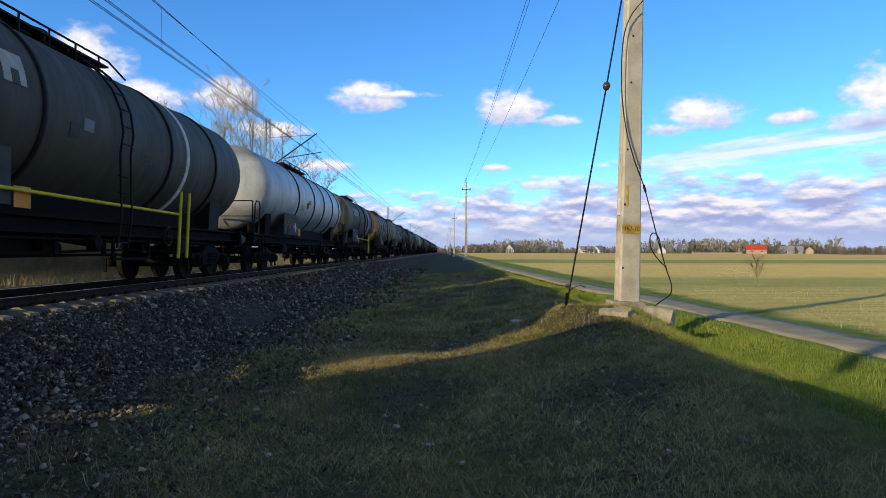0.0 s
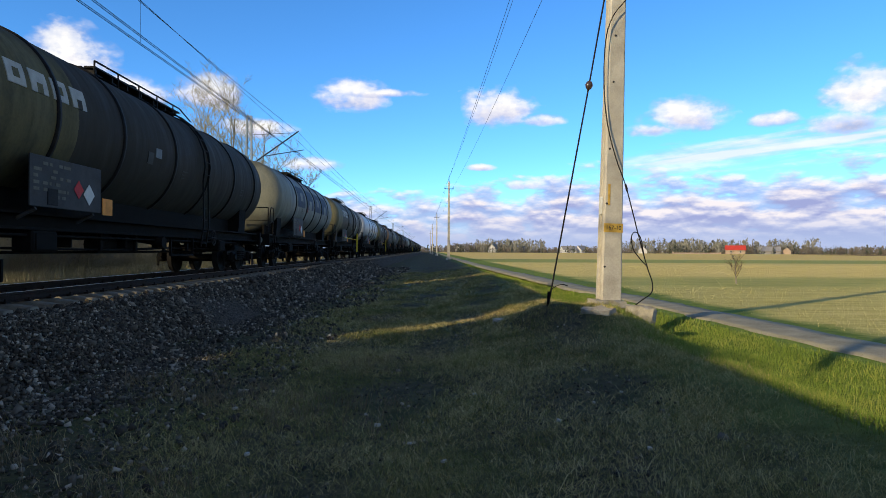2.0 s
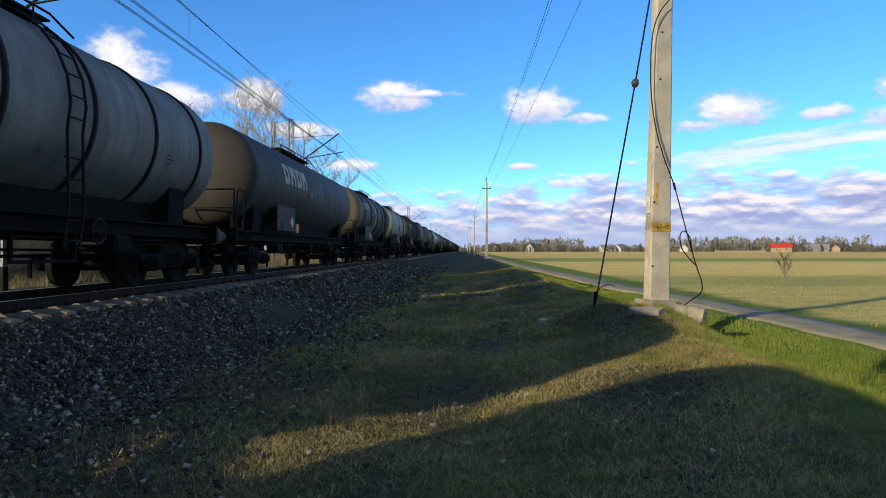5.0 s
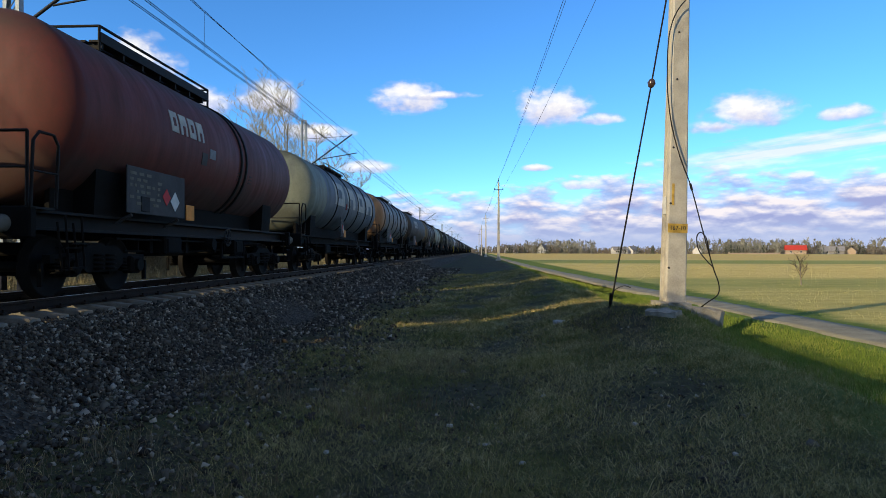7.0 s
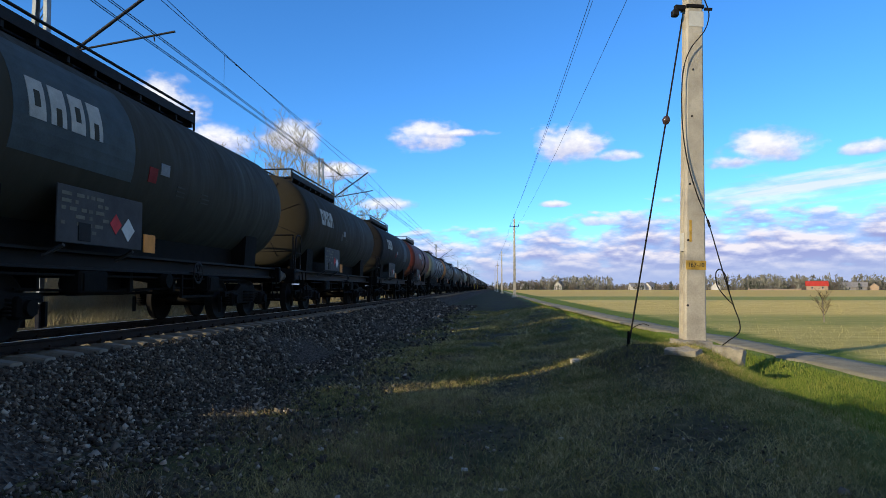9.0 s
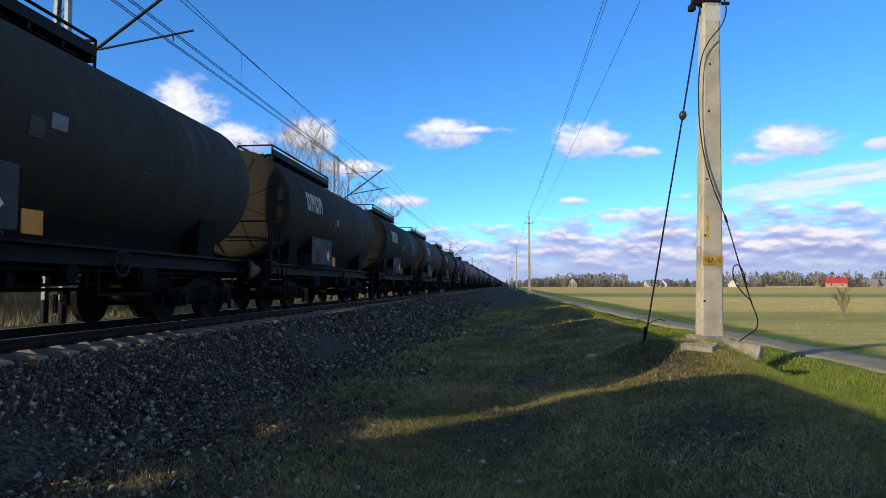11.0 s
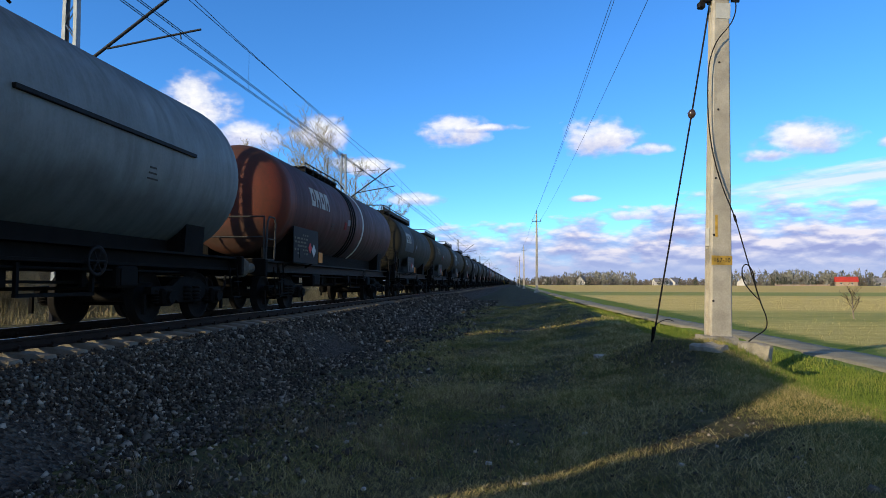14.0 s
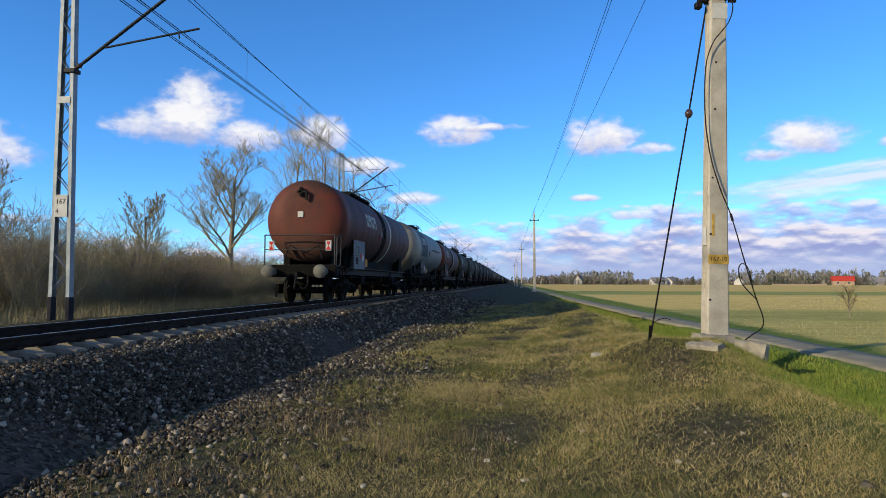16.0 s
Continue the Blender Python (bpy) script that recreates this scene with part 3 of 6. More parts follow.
    # ladder on the side
    if "ladder" in kit:
        y = lo + (hi - lo) * kit["ladder"]
        g = Geo()
        for d in (-0.19, 0.19):
            pts = [(1.40, y + d, 0.75), (1.48, y + d, 1.3)] + [((R + 0.08) * math.cos(a), y + d, cz + (R + 0.08) * math.sin(a)) for a in (radians(k) for k in range(-15, 91, 15))]
            g.tube(pts, 0.022, 6)
        for k in range(5):
            g.tube([(1.42, y - 0.19, 0.85 + k * 0.3), (1.42, y + 0.19, 0.85 + k * 0.3)], 0.014, 5)
        for k in range(-8, 90, 12):
            a = radians(k)
            p = ((R + 0.08) * math.cos(a), cz + (R + 0.08) * math.sin(a))
            g.tube([(p[0], y - 0.19, p[1]), (p[0], y + 0.19, p[1])], 0.014, 5)
        part("ladder", g, kit.get("ladder_paint", M_BLACK), w, "narrow steel ladder over the shell")
    if kit.get("yellow_rail"):
        g = Geo()
        g.tube([(1.45, lo + 3.0, 1.55), (1.45, hi - 4.6, 1.50)], 0.03, 6)
        for d in (0.0, 0.45):
            g.tube([(1.47, hi - 4.6 + d, 2.0), (1.47, hi - 4.75 + d, 0.55)], 0.035, 6)
        part("hand_rail", g, M_YELLOW, w, "yellow painted hand rail")
    # frame
    g = Geo()
    prof = [(0.92, 0.98), (1.13, 0.98), (1.13, 1.02), (0.97, 1.03), (0.97, 1.21), (1.13, 1.22), (1.13, 1.26), (0.92, 1.26)]
    for s in (-1, 1):
        part("sole_bar", Geo().prism([(s * x, z) for x, z in prof], -hl + 0.62, hl - 0.62), kit.get("frame_paint", M_UNDER), w)
    part("centre_sill", Geo().box((0, 0, 1.05), (0.5, 2 * hl - 1.4, 0.34)), M_UNDER, w)
    for s in (-1, 1):
        part("headstock", Geo().box((0, s * (hl - 0.68), 1.08), (2.5, 0.14, 0.42), chamfer=0.02), M_UNDER, w)
        part("saddle", Geo().prism([(-1.12, 1.26), (1.12, 1.26), (1.16, 1.98), (1.0, 1.82), (0.6, 1.53), (0, 1.40), (-0.6, 1.53), (-1.0, 1.82), (-1.16, 1.98)], s * (hl - 2.6) - 0.35, s * (hl - 2.6) + 0.35), kit.get("saddle_paint", M_UNDER), w)
        for x in (-0.875, 0.875):
            g = Geo().lathe([(s * (hl - 0.62), 0.12), (s * (hl - 0.32), 0.12), (s * (hl - 0.31), 0.085), (s * (hl - 0.06), 0.085), (s * (hl - 0.055), 0.225), (s * (hl - 0.02), 0.22), (s * hl, 0.0)], (x, 0, 1.06), n=20)
            part("buffer", g, M_BUFFER, w, "greasy round buffer")
        g = Geo().box((0, s * (hl - 0.45), 0.98), (0.1, 0.4, 0.12)).tube([(0, s * (hl - 0.4), 0.95), (0, s * (hl - 0.22), 0.8), (0, s * (hl - 0.14), 0.5)], 0.035, 6)
        part("coupling", g, M_BLACK, w, "hook and screw coupling")
        add_bogie(w, s * (hl - 2.6))
        for x in (-0.32, 0.32):
            g = Geo().tube(bezier([(x, s * (hl - 0.64), 0.92), (x * 1.1, s * (hl - 0.42), 0.86), (x * 1.2, s * (hl - 0.30), 0.62), (x * 0.9, s * (hl - 0.20), 0.50), (x * 0.5, s * (hl - 0.16), 0.60)], 4), 0.028, 6)
            part("air_hose", g, M_BLACK, w)
        g = Geo()
        for d in (0.0, 0.36):
            g.tube([(1.2, s * (hl - 1.25) + d, 1.1), (1.27, s * (hl - 1.25) + d, 0.40)], 0.018, 5)
        for z in (0.42, 0.74):
            g.box((1.25, s * (hl - 1.25) + 0.18, z), (0.15, 0.38, 0.025))
        part("shunter_step", g, M_UNDER, w)
    # dark plates added to stand in for the shade between shell and sole bar
    for s in (-1, 1):
        part("shade_bearer", Geo().box((s * 0.74, 0, 1.46), (0.09, 2 * hl - 3.4, 0.44), chamfer=0.01), M_UNDER, w)
    # brake gear and pipes between the bogies
    for k, (yy, ll) in enumerate(((-hl + 4.9, 0.7), (hl - 4.7, 0.55))):
        part("equipment_box", Geo().box((0.98, yy, 0.80), (0.34, ll, 0.34), chamfer=0.03).box((1.16, yy, 0.80), (0.02, ll * 0.8, 0.26), chamfer=0.006), M_UNDER, w)
    g = Geo().lathe([(1.17, 0.17), (1.155, 0.20), (1.17, 0.23), (1.185, 0.20), (1.17, 0.17)], (0, hl - 3.9 - 1.6, 1.02), "x", 18)
    for k in range(3):
        a = math.pi * k / 3
        g.tube([(1.17, hl - 5.5 - 0.2 * math.cos(a), 1.02 - 0.2 * math.sin(a)), (1.17, hl - 5.5 + 0.2 * math.cos(a), 1.02 + 0.2 * math.sin(a))], 0.013, 5)
    g.tube([(0.95, hl - 5.5, 1.02), (1.18, hl - 5.5, 1.02)], 0.022, 6)
    part("hand_wheel", g, M_BLACK, w, "spoked hand brake wheel")
    g = Geo()
    for x in (0.62, 0.86):
        g.tube([(x, -hl + 3.6, 0.70), (x, -1.0, 0.66), (x, 1.2, 0.72), (x, hl - 3.6, 0.70)], 0.02, 5)
    for k in range(6):
        yy = -hl + 4.0 + (2 * hl - 8.0) * k / 5
        g.box((0.74, yy, 0.86), (0.34, 0.05, 0.30))
    part("brake_linkage", g, M_UNDER, w)
    part("air_reservoir", shared("res1", lambda: Geo().tube([(0.55, -1.7, 0.78), (0.55, -0.3, 0.78)], 0.19, 14).mesh("air_reservoir")), M_UNDER, w)
    part("air_reservoir", shared("res2", lambda: Geo().tube([(-0.4, 0.4, 0.75), (-0.4, 1.5, 0.75)], 0.16, 12).mesh("air_reservoir")), M_UNDER, w)
    g = Geo()
    g.tube([(0.2, -hl + 3.4, 0.62), (0.2, hl - 3.4, 0.62)], 0.03, 6)
    g.tube([(1.05, -hl + 3.0, 0.9), (1.05, hl - 3.0, 0.9)], 0.022, 6)
    for k in range(4):
        y = -2.2 + 1.5 * k
        g.box((0.95, y, 0.82), (0.05, 0.10, 0.34))
    g.box((1.08, 1.6, 0.55), (0.05, 1.5, 0.05)).box((1.08, 0.88, 0.76), (0.05, 0.05, 0.4)).box((1.08, 2.32, 0.76), (0.05, 0.05, 0.4))
    part("brake_rigging", g, M_UNDER, w)
    g = Geo().tube([(0, 0, cz - R + 0.02), (0, 0, 1.2), (0.5, 0.1, 0.95), (1.15, 0.1, 0.85)], 0.09, 10).tube([(1.12, 0.1, 0.85), (1.24, 0.1, 0.85)], 0.13, 12)
    part("outlet_pipe", g, M_UNDER, w)
    # near-end gallery
    style = kit.get("gallery", "rail")
    y = -hl + 0.62
    if style == "hoop":
        g = Geo().tube([(1.2, y, 1.2), (1.22, y, 2.0), (1.22, y + 0.1, 2.15), (1.22, y + 0.25, 2.15), (1.22, y + 0.35, 2.0), (1.2, y + 0.35, 1.2)], 0.024, 6)
        part("hand_hoop", g, kit.get("gallery_paint", M_BLACK), w)
    elif style:
        g = Geo()
        for x in ((-1.2, 1.2) if style == "rail" else (-1.2, -0.2, 1.2)):
            g.tube([(x, y, 1.28), (x, y, 2.28)], 0.022, 6)
        g.tube([(-1.2, y, 2.28), (1.2, y, 2.28)], 0.022, 6)
        g.tube([(-1.2, y, 1.8), (1.2, y, 1.8)], 0.016, 6)
        for s in (1,):
            g.tube([(s * 1.25, y, 1.28), (s * 1.28, y, 2.15), (s * 1.28, y + 0.12, 2.28), (s * 1.28, y + 0.42, 2.28), (s * 1.28, y + 0.52, 2.15), (s * 1.25, y + 0.52, 1.28)], 0.022, 6)
            g.tube([(s * 1.28, y, 1.75), (s * 1.28, y + 0.52, 1.75)], 0.016, 6)
        g.box((0, y + 0.25, 1.27), (2.5, 0.5, 0.03))
        part("end_gallery", g, kit.get("gallery_paint", M_BLACK), w, "railed end platform")
        g = Geo()
        for d in (0.0, 0.38):
            g.tube([(1.27, y + d + 0.7, 1.2), (1.32, y + d + 0.7, 0.42)], 0.018, 5)
        for z in (0.45, 0.8):
            g.box((1.3, y + 0.89, z), (0.16, 0.4, 0.025))
        part("step", g, M_UNDER, w)
    # data panel on the near part of the frame, with its plates
    f0 = kit.get("panel", 0.16)
    if f0 is not None:
        yp, pw, ph = lo + (hi - lo) * f0, kit.get("panel_w", 2.1), kit.get("panel_h", 0.78)
        px = 1.36
        mat = kit.get("panel_paint", M_PANEL)
        p = part("data_panel", Geo().box((px, yp + pw / 2, 1.72), (0.025, pw, ph), chamfer=0.006).tube([(px - 0.02, yp + 0.2, 1.3), (1.05, yp + 0.2, 1.15)], 0.03, 6).tube([(px - 0.02, yp + pw - 0.2, 1.3), (1.05, yp + pw - 0.2, 1.15)], 0.03, 6), mat, w, "lettered panel on the frame")
        part("panel_lettering", bars(6, yp + 0.08, yp + pw * 0.55, 1.45, 2.05, rng, px + 0.014), FADED, p)["kind"] = "stuff"
        part("card_holder", Geo().box((px + 0.015, yp + pw * 0.28, 1.50), (0.02, 0.28, 0.26), chamfer=0.005), M_BLACK, p)
        d = pose(0, 0, 0, 45, 0, 0).to_3x3()
        part("hazard_label", Geo().box((px + 0.02, yp + pw * 0.80, 1.62), (0.006, 0.26, 0.26), d), M_WHITE, p)
        part("hazard_label", Geo().box((px + 0.02, yp + pw * 0.64, 1.68), (0.006, 0.22, 0.22), d), M_RED, p)
        part("orange_plate", Geo().box((px + 0.02, yp + pw + 0.22, 1.45), (0.02, 0.36, 0.30), chamfer=0.005), kit.get("plate_paint", M_ORANGE), w, "orange warning plate")
    d = pose(0, 0, 0, 45, 0, 0).to_3x3()
    fy = lo + (hi - lo) * 0.43
    part("hazard_label", shell_patch(fy, fy + 0.3, -7, 1, R, cz, 0.012, 3), M_PANELPALE, tank)
    part("hazard_label", shell_patch(fy - 0.36, fy - 0.1, -14, -4, R, cz, 0.012, 3), M_REDDULL if seed % 2 else M_PANEL, tank)
    if kit.get("strip"):
        part("shelf_strip", shell_patch(lo + (hi - lo) * 0.52, lo + (hi - lo) * 0.82, 3, 5, R, cz, 0.05, 2), M_BLACK, tank)
    if kit.get("end_ladder"):
        g = Geo()
        for x in (0.45, 0.85):
            g.tube([(x, lo - 0.12, 1.28), (x, lo - 0.12, cz + R + 0.1), (x, lo + 0.1, cz + R + 0.35), (x, lo + 0.5, cz + R + 0.35)], 0.024, 6)
        for k in range(11):
            g.tube([(0.45, lo - 0.12, 1.45 + 0.28 * k), (0.85, lo - 0.12, 1.45 + 0.28 * k)], 0.016, 5)
        part("end_ladder", g, M_BLACK, w, "steel ladder up the tank end")
    if kit.get("tail"):
        for x in (-0.95, 1.0):
            t = part("tail_board", Geo().box((x, y - 0.05, 1.92), (0.2, 0.03, 0.34), chamfer=0.01), M_WHITE, w, "white tail board with red triangles")
            for s in (-1, 1):
                part("red_triangle", Geo().prism([(x - 0.085, 1.92 + s * 0.135), (x + 0.085, 1.92 + s * 0.135), (x, 1.92)], y - 0.075, y - 0.066), M_RED, t)
        part("end_bracket", Geo().box((-0.05, lo - 0.05, cz + 0.95), (0.34, 0.10, 0.07)).box((0.12, lo - 0.07, cz + 0.8), (0.07, 0.08, 0.3)).box((-0.1, lo + 0.0, cz + 0.95), (0.08, 0.2, 0.3)), M_BLACK, w)
        part("end_plate", Geo().box((-0.1, lo - 0.02, cz + 0.18), (0.2, 0.02, 0.2), chamfer=0.005), M_WHITE, tank)
        g = Geo().tube([(-0.55, y + 0.1, 1.5), (-0.4, y + 0.2, 1.95), (0.1, y + 0.22, 1.7), (0.6, y + 0.2, 1.95), (0.75, y + 0.1, 1.5)], 0.03, 6)
        part("hand_bar", g, M_BLACK, w)
    return w, c


GREY = simple("mark_grey_white", (0.33, 0.33, 0.29), 0.7, 0, 5, 0.25, 0.05)
FADED = simple("mark_faded", (0.12, 0.115, 0.085), 0.75, 0, 5, 0.4, 0.05)
MARKDARK = simple("mark_blue_grey", (0.05, 0.07, 0.10), 0.65, 0, 5, 0.3, 0.05)
DARKTEAL = simple("patch_dark_teal", (0.045, 0.065, 0.068), 0.65, 0, 3, 0.3, 0.05)
PALEBLUE = simple("patch_pale_blue", (0.045, 0.06, 0.062), 0.65, 0, 3, 0.3, 0.05)
P_OLIVE = tank_paint("paint_grey_olive", (0.062, 0.058, 0.042), head=(0.15, 0.135, 0.07), headlen=1.6)
P_SILVER = tank_paint("paint_silver", (0.42, 0.44, 0.44), dirt=0.35, rough=0.35)
P_GREYGREEN = tank_paint("paint_grey_green", (0.20, 0.215, 0.19), dirt=0.4, head=(0.19, 0.19, 0.14), headlen=2.0)
P_BROWNDARK = tank_paint("paint_brown_dark", (0.034, 0.029, 0.021), dirt=0.6, spec=0.1, rough=0.7, head=(0.11, 0.095, 0.045), headlen=2.6)
P_PALE = tank_paint("paint_pale_grey", (0.33, 0.345, 0.26), dirt=0.35, head=(0.46, 0.44, 0.29), headlen=1.2)
P_SLATE = tank_paint("paint_slate", (0.058, 0.053, 0.043), dirt=0.5, head=(0.15, 0.125, 0.075), headlen=0.7)
P_LONGGREY = tank_paint("paint_long_grey", (0.042, 0.039, 0.034), dirt=0.5)
P_RUSTHEAD = tank_paint("paint_grey_orange_end", (0.17, 0.17, 0.155), dirt=0.45, head=(0.36, 0.19, 0.085), headlen=1.1)
P_GATE = tank_paint("paint_blue_grey", (0.10, 0.12, 0.135), dirt=0.35, head=(0.17, 0.19, 0.145), headlen=1.9)
P_RED = tank_paint("paint_red_brown", (0.105, 0.02, 0.014), dirt=0.45, head=(0.30, 0.062, 0.022), headlen=0.55)
P_BLACKBLUE = tank_paint("paint_black_blue", (0.012, 0.0115, 0.0125), dirt=0.6, spec=0.1, rough=0.7, head=(0.045, 0.044, 0.030), headlen=0.5)
P_SOOT = tank_paint("paint_sooty_olive", (0.026, 0.022, 0.013), dirt=0.55, spec=0.1, rough=0.7, head=(0.045, 0.042, 0.025), headlen=0.8)
P_SOOT2 = tank_paint("paint_sooty_grey", (0.036, 0.034, 0.023), dirt=0.5, spec=0.1, rough=0.7, head=(0.06, 0.058, 0.035), headlen=0.8)
P_REDDARK = tank_paint("paint_dark_red", (0.065, 0.011, 0.007), dirt=0.65, head=(0.115, 0.026, 0.013), headlen=0.5)
P_PALEBIG = tank_paint("paint_pale_smooth", (0.15, 0.175, 0.17), dirt=0.3, rough=0.55, head=(0.29, 0.26, 0.20), headlen=1.1)

RINGS = (0.06, 0.2, 0.34, 0.5, 0.64, 0.78, 0.92)
SOOT_KIT = dict(paint=P_SOOT, label="sooty dark olive tank wagon with a railed roof walkway", seams=True, canopy=True, walkway=(0.12, 0.62), mark=(0.15, 0.29, 0, 21, GREY), mark_ground=P_SOOT, hoops=(), gallery="rail", panel=0.21, dish=0.30,
                frame_paint=M_PANELDARK)
KITS = {
    "olive": dict(paint=P_OLIVE, label="dark grey ringed tank wagon with a white band", hoops=(0.36, 0.66, 0.84), bands=(0.72,), walkway=(0.36, 0.60), panel_w=2.3, mark=(0.17, 0.34, 6, 24, GREY), mark_ground=P_OLIVE, ladder=0.52, yellow_rail=True, gallery="rail", near_gap=1.3, saddle_paint=M_PANELDARK, plate_paint=M_ORANGE),
    "silver": dict(paint=P_SILVER, label="silver-grey ringed tank wagon with a clean shell", hoops=(0.3, 0.5, 0.65, 0.8, 0.93), gallery="rail", near_gap=1.3),
    "letters": dict(paint=P_GREYGREEN, label="grey-green ringed tank wagon with large dark blocks", hoops=(0.22, 0.4, 0.55, 0.7, 0.86), mark=(0.24, 0.86, -8, 30, MARKDARK), mark_ground=P_GREYGREEN, gallery="rail", near_gap=1.4, panel=0.2),
    "brown": dict(paint=P_BROWNDARK, label="dark brown ringed tank wagon with an olive end", hoops=RINGS, mark=(0.12, 0.26, 8, 22, GREY), mark_ground=P_BROWNDARK, ladder=0.62, gallery="rail", near_gap=1.3, bands=()),
    "pale": dict(paint=P_PALE, label="pale grey-green smooth tank wagon with rubbed marks", hoops=(0.42, 0.88), hoop_paint=P_PALE, gallery="rail", near_gap=1.3, panel=0.22, ladder=0.66),
    "slate": dict(paint=P_SLATE, label="slate grey ringed tank wagon with a pale band", hoops=(0.12, 0.3, 0.5, 0.66, 0.84), bands=(0.44,), mark=(0.1, 0.26, 8, 24, GREY), mark_ground=P_SLATE, ladder=0.74, gallery="rail", near_gap=1.3),
    "long": dict(paint=P_LONGGREY, label="long plain grey tank wagon", gallery="rail", near_gap=1.2, mark=(0.2, 0.4, 0, 26, GREY), mark_ground=P_LONGGREY, hoops=()),
    "orange_end": dict(paint=P_RUSTHEAD, label="grey ringed tank wagon with an orange end", hoops=RINGS, gallery="rail", near_gap=1.3, mark=(0.16, 0.3, 8, 22, GREY), mark_ground=P_RUSTHEAD, ladder=0.6),
    "big_letters": dict(paint=P_GATE, label="blue-grey ringed tank wagon with large white blocks", hoops=(0.28, 0.45, 0.6, 0.75, 0.9), mark=(0.24, 0.92, -10, 28, GREY), mark_ground=P_GATE, gallery="rail", near_gap=1.3, panel=0.34, panel_w=0.6),
    "red": dict(paint=P_RED, label="red-brown tank wagon with an orange-red end", mark=(0.27, 0.41, 4, 20, GREY), mark_ground=P_RED, hoops=(0.6, 0.63), hoop_paint=P_RED, walkway=(0.2, 0.62), canopy=True, gallery="rail", panel=0.14, near_gap=1.0, dish=0.34, frame_paint=M_PANELDARK),
    "black_blue": dict(SOOT_KIT, paint=P_BLACKBLUE, label="blue-black sooty tank wagon with a roof walkway", mark_ground=PALEBLUE, patches=((0.70, 0.80, PALEBLUE),)),
    "soot": SOOT_KIT,
    "soot_worn": dict(SOOT_KIT, paint=P_SOOT2, label="sooty olive-grey tank wagon with a faded mark", mark=(0.13, 0.29, 0, 21, FADED), mark_ground=P_SOOT2),
    "soot_grey": dict(SOOT_KIT, paint=P_SOOT2, label="sooty grey tank wagon with a long roof walkway", mark_ground=P_SOOT2, walkway=(0.02, 0.7), end_ladder=True, patches=((0.13, 0.36, PALEBLUE),)),
    "soot_patch": dict(SOOT_KIT, paint=P_SOOT2, label="sooty grey tank wagon with a blue-grey repainted patch", mark_ground=PALEBLUE, walkway=(0.12, 0.62), patches=((0.12, 0.33, PALEBLUE),)),
    "dark_red": dict(paint=P_REDDARK, label="dark red tank wagon with a white band", mark=(0.15, 0.28, 2, 23, GREY), mark_ground=P_REDDARK, bands=(0.585,), hoops=(0.46, 0.48, 0.50), walkway=(0.3, 0.56), gallery="rail", gallery_paint=M_PANEL, near_gap=1.1, panel=0.06, panel_h=0.95, panel_paint=M_PANELDARK, dish=0.5, frame_paint=M_PANELDARK),
    "pale_big": dict(paint=P_PALEBIG, label="pale grey smooth pressure tank wagon", R=1.54, cz=2.80, dish=0.85, strip=True, hoops=(), walkway=(0.46, 0.56), mark=(0.20, 0.32, 10, 26, GREY), mark_ground=DARKTEAL, patches=((0.17, 0.35, DARKTEAL),), gallery="hoop", gallery_paint=M_PANEL, near_gap=0.5, panel=0.2),
}
TRAIN = [("olive", 19.6), ("letters", 2.4), ("brown", -14.0), ("pale", -32.5), ("slate", -45.4), ("long", -61.8), ("orange_end", -79.3), ("big_letters", -96.0), ("red", -112.5), ("black_blue", -125.6), ("soot", -139.3), ("soot_grey", -152.9),
         ("black_blue", -166.7), ("soot", -180.6), ("soot_patch", -194.2), ("soot_worn", -207.9), ("soot_grey", -221.7), ("dark_red", -235.5), ("pale_big", -252.0), ("dark_red", -267.6)]
AHEAD = ["silver", "olive", "orange_end", "letters", "brown", "slate", "long", "pale", "brown", "olive", "letters", "slate", "brown", "soot", "orange_end", "olive", "slate", "brown", "letters", "long", "olive", "brown"]
TRAIN = [(k, 37.1 + 16.4 * i) for i, k in reversed(list(enumerate(AHEAD)))] + TRAIN
WAGONS = []


def make_train():
    for i, (kind, tip) in enumerate(TRAIN):
        front = tip + 0.95
        rear = TRAIN[i + 1][1] + 0.95 if i + 1 < len(TRAIN) else tip - 15.15
        kit = dict(KITS[kind])
        if i + 1 == len(TRAIN):
            kit.update(tail=True, near_gap=0.75, label="dark red tank wagon with tail boards, last of the train", panel=0.11, panel_w=1.7, panel_h=1.05, panel_paint=M_PANELPALE, mark=(0.24, 0.37, 2, 22, GREY))
        w, c = tank_wagon(front, rear, kit, 100 + i)
        w.matrix_basis = pose(TRACK_X, c, RAIL_Z)
        WAGONS.append((w, c))


make_train()


# ---- overhead line ----
MAST_X = -9.4
MASTS = (-4.35, 13.78, 36.5, 109.0, 174.0, 239.0, 304.0)


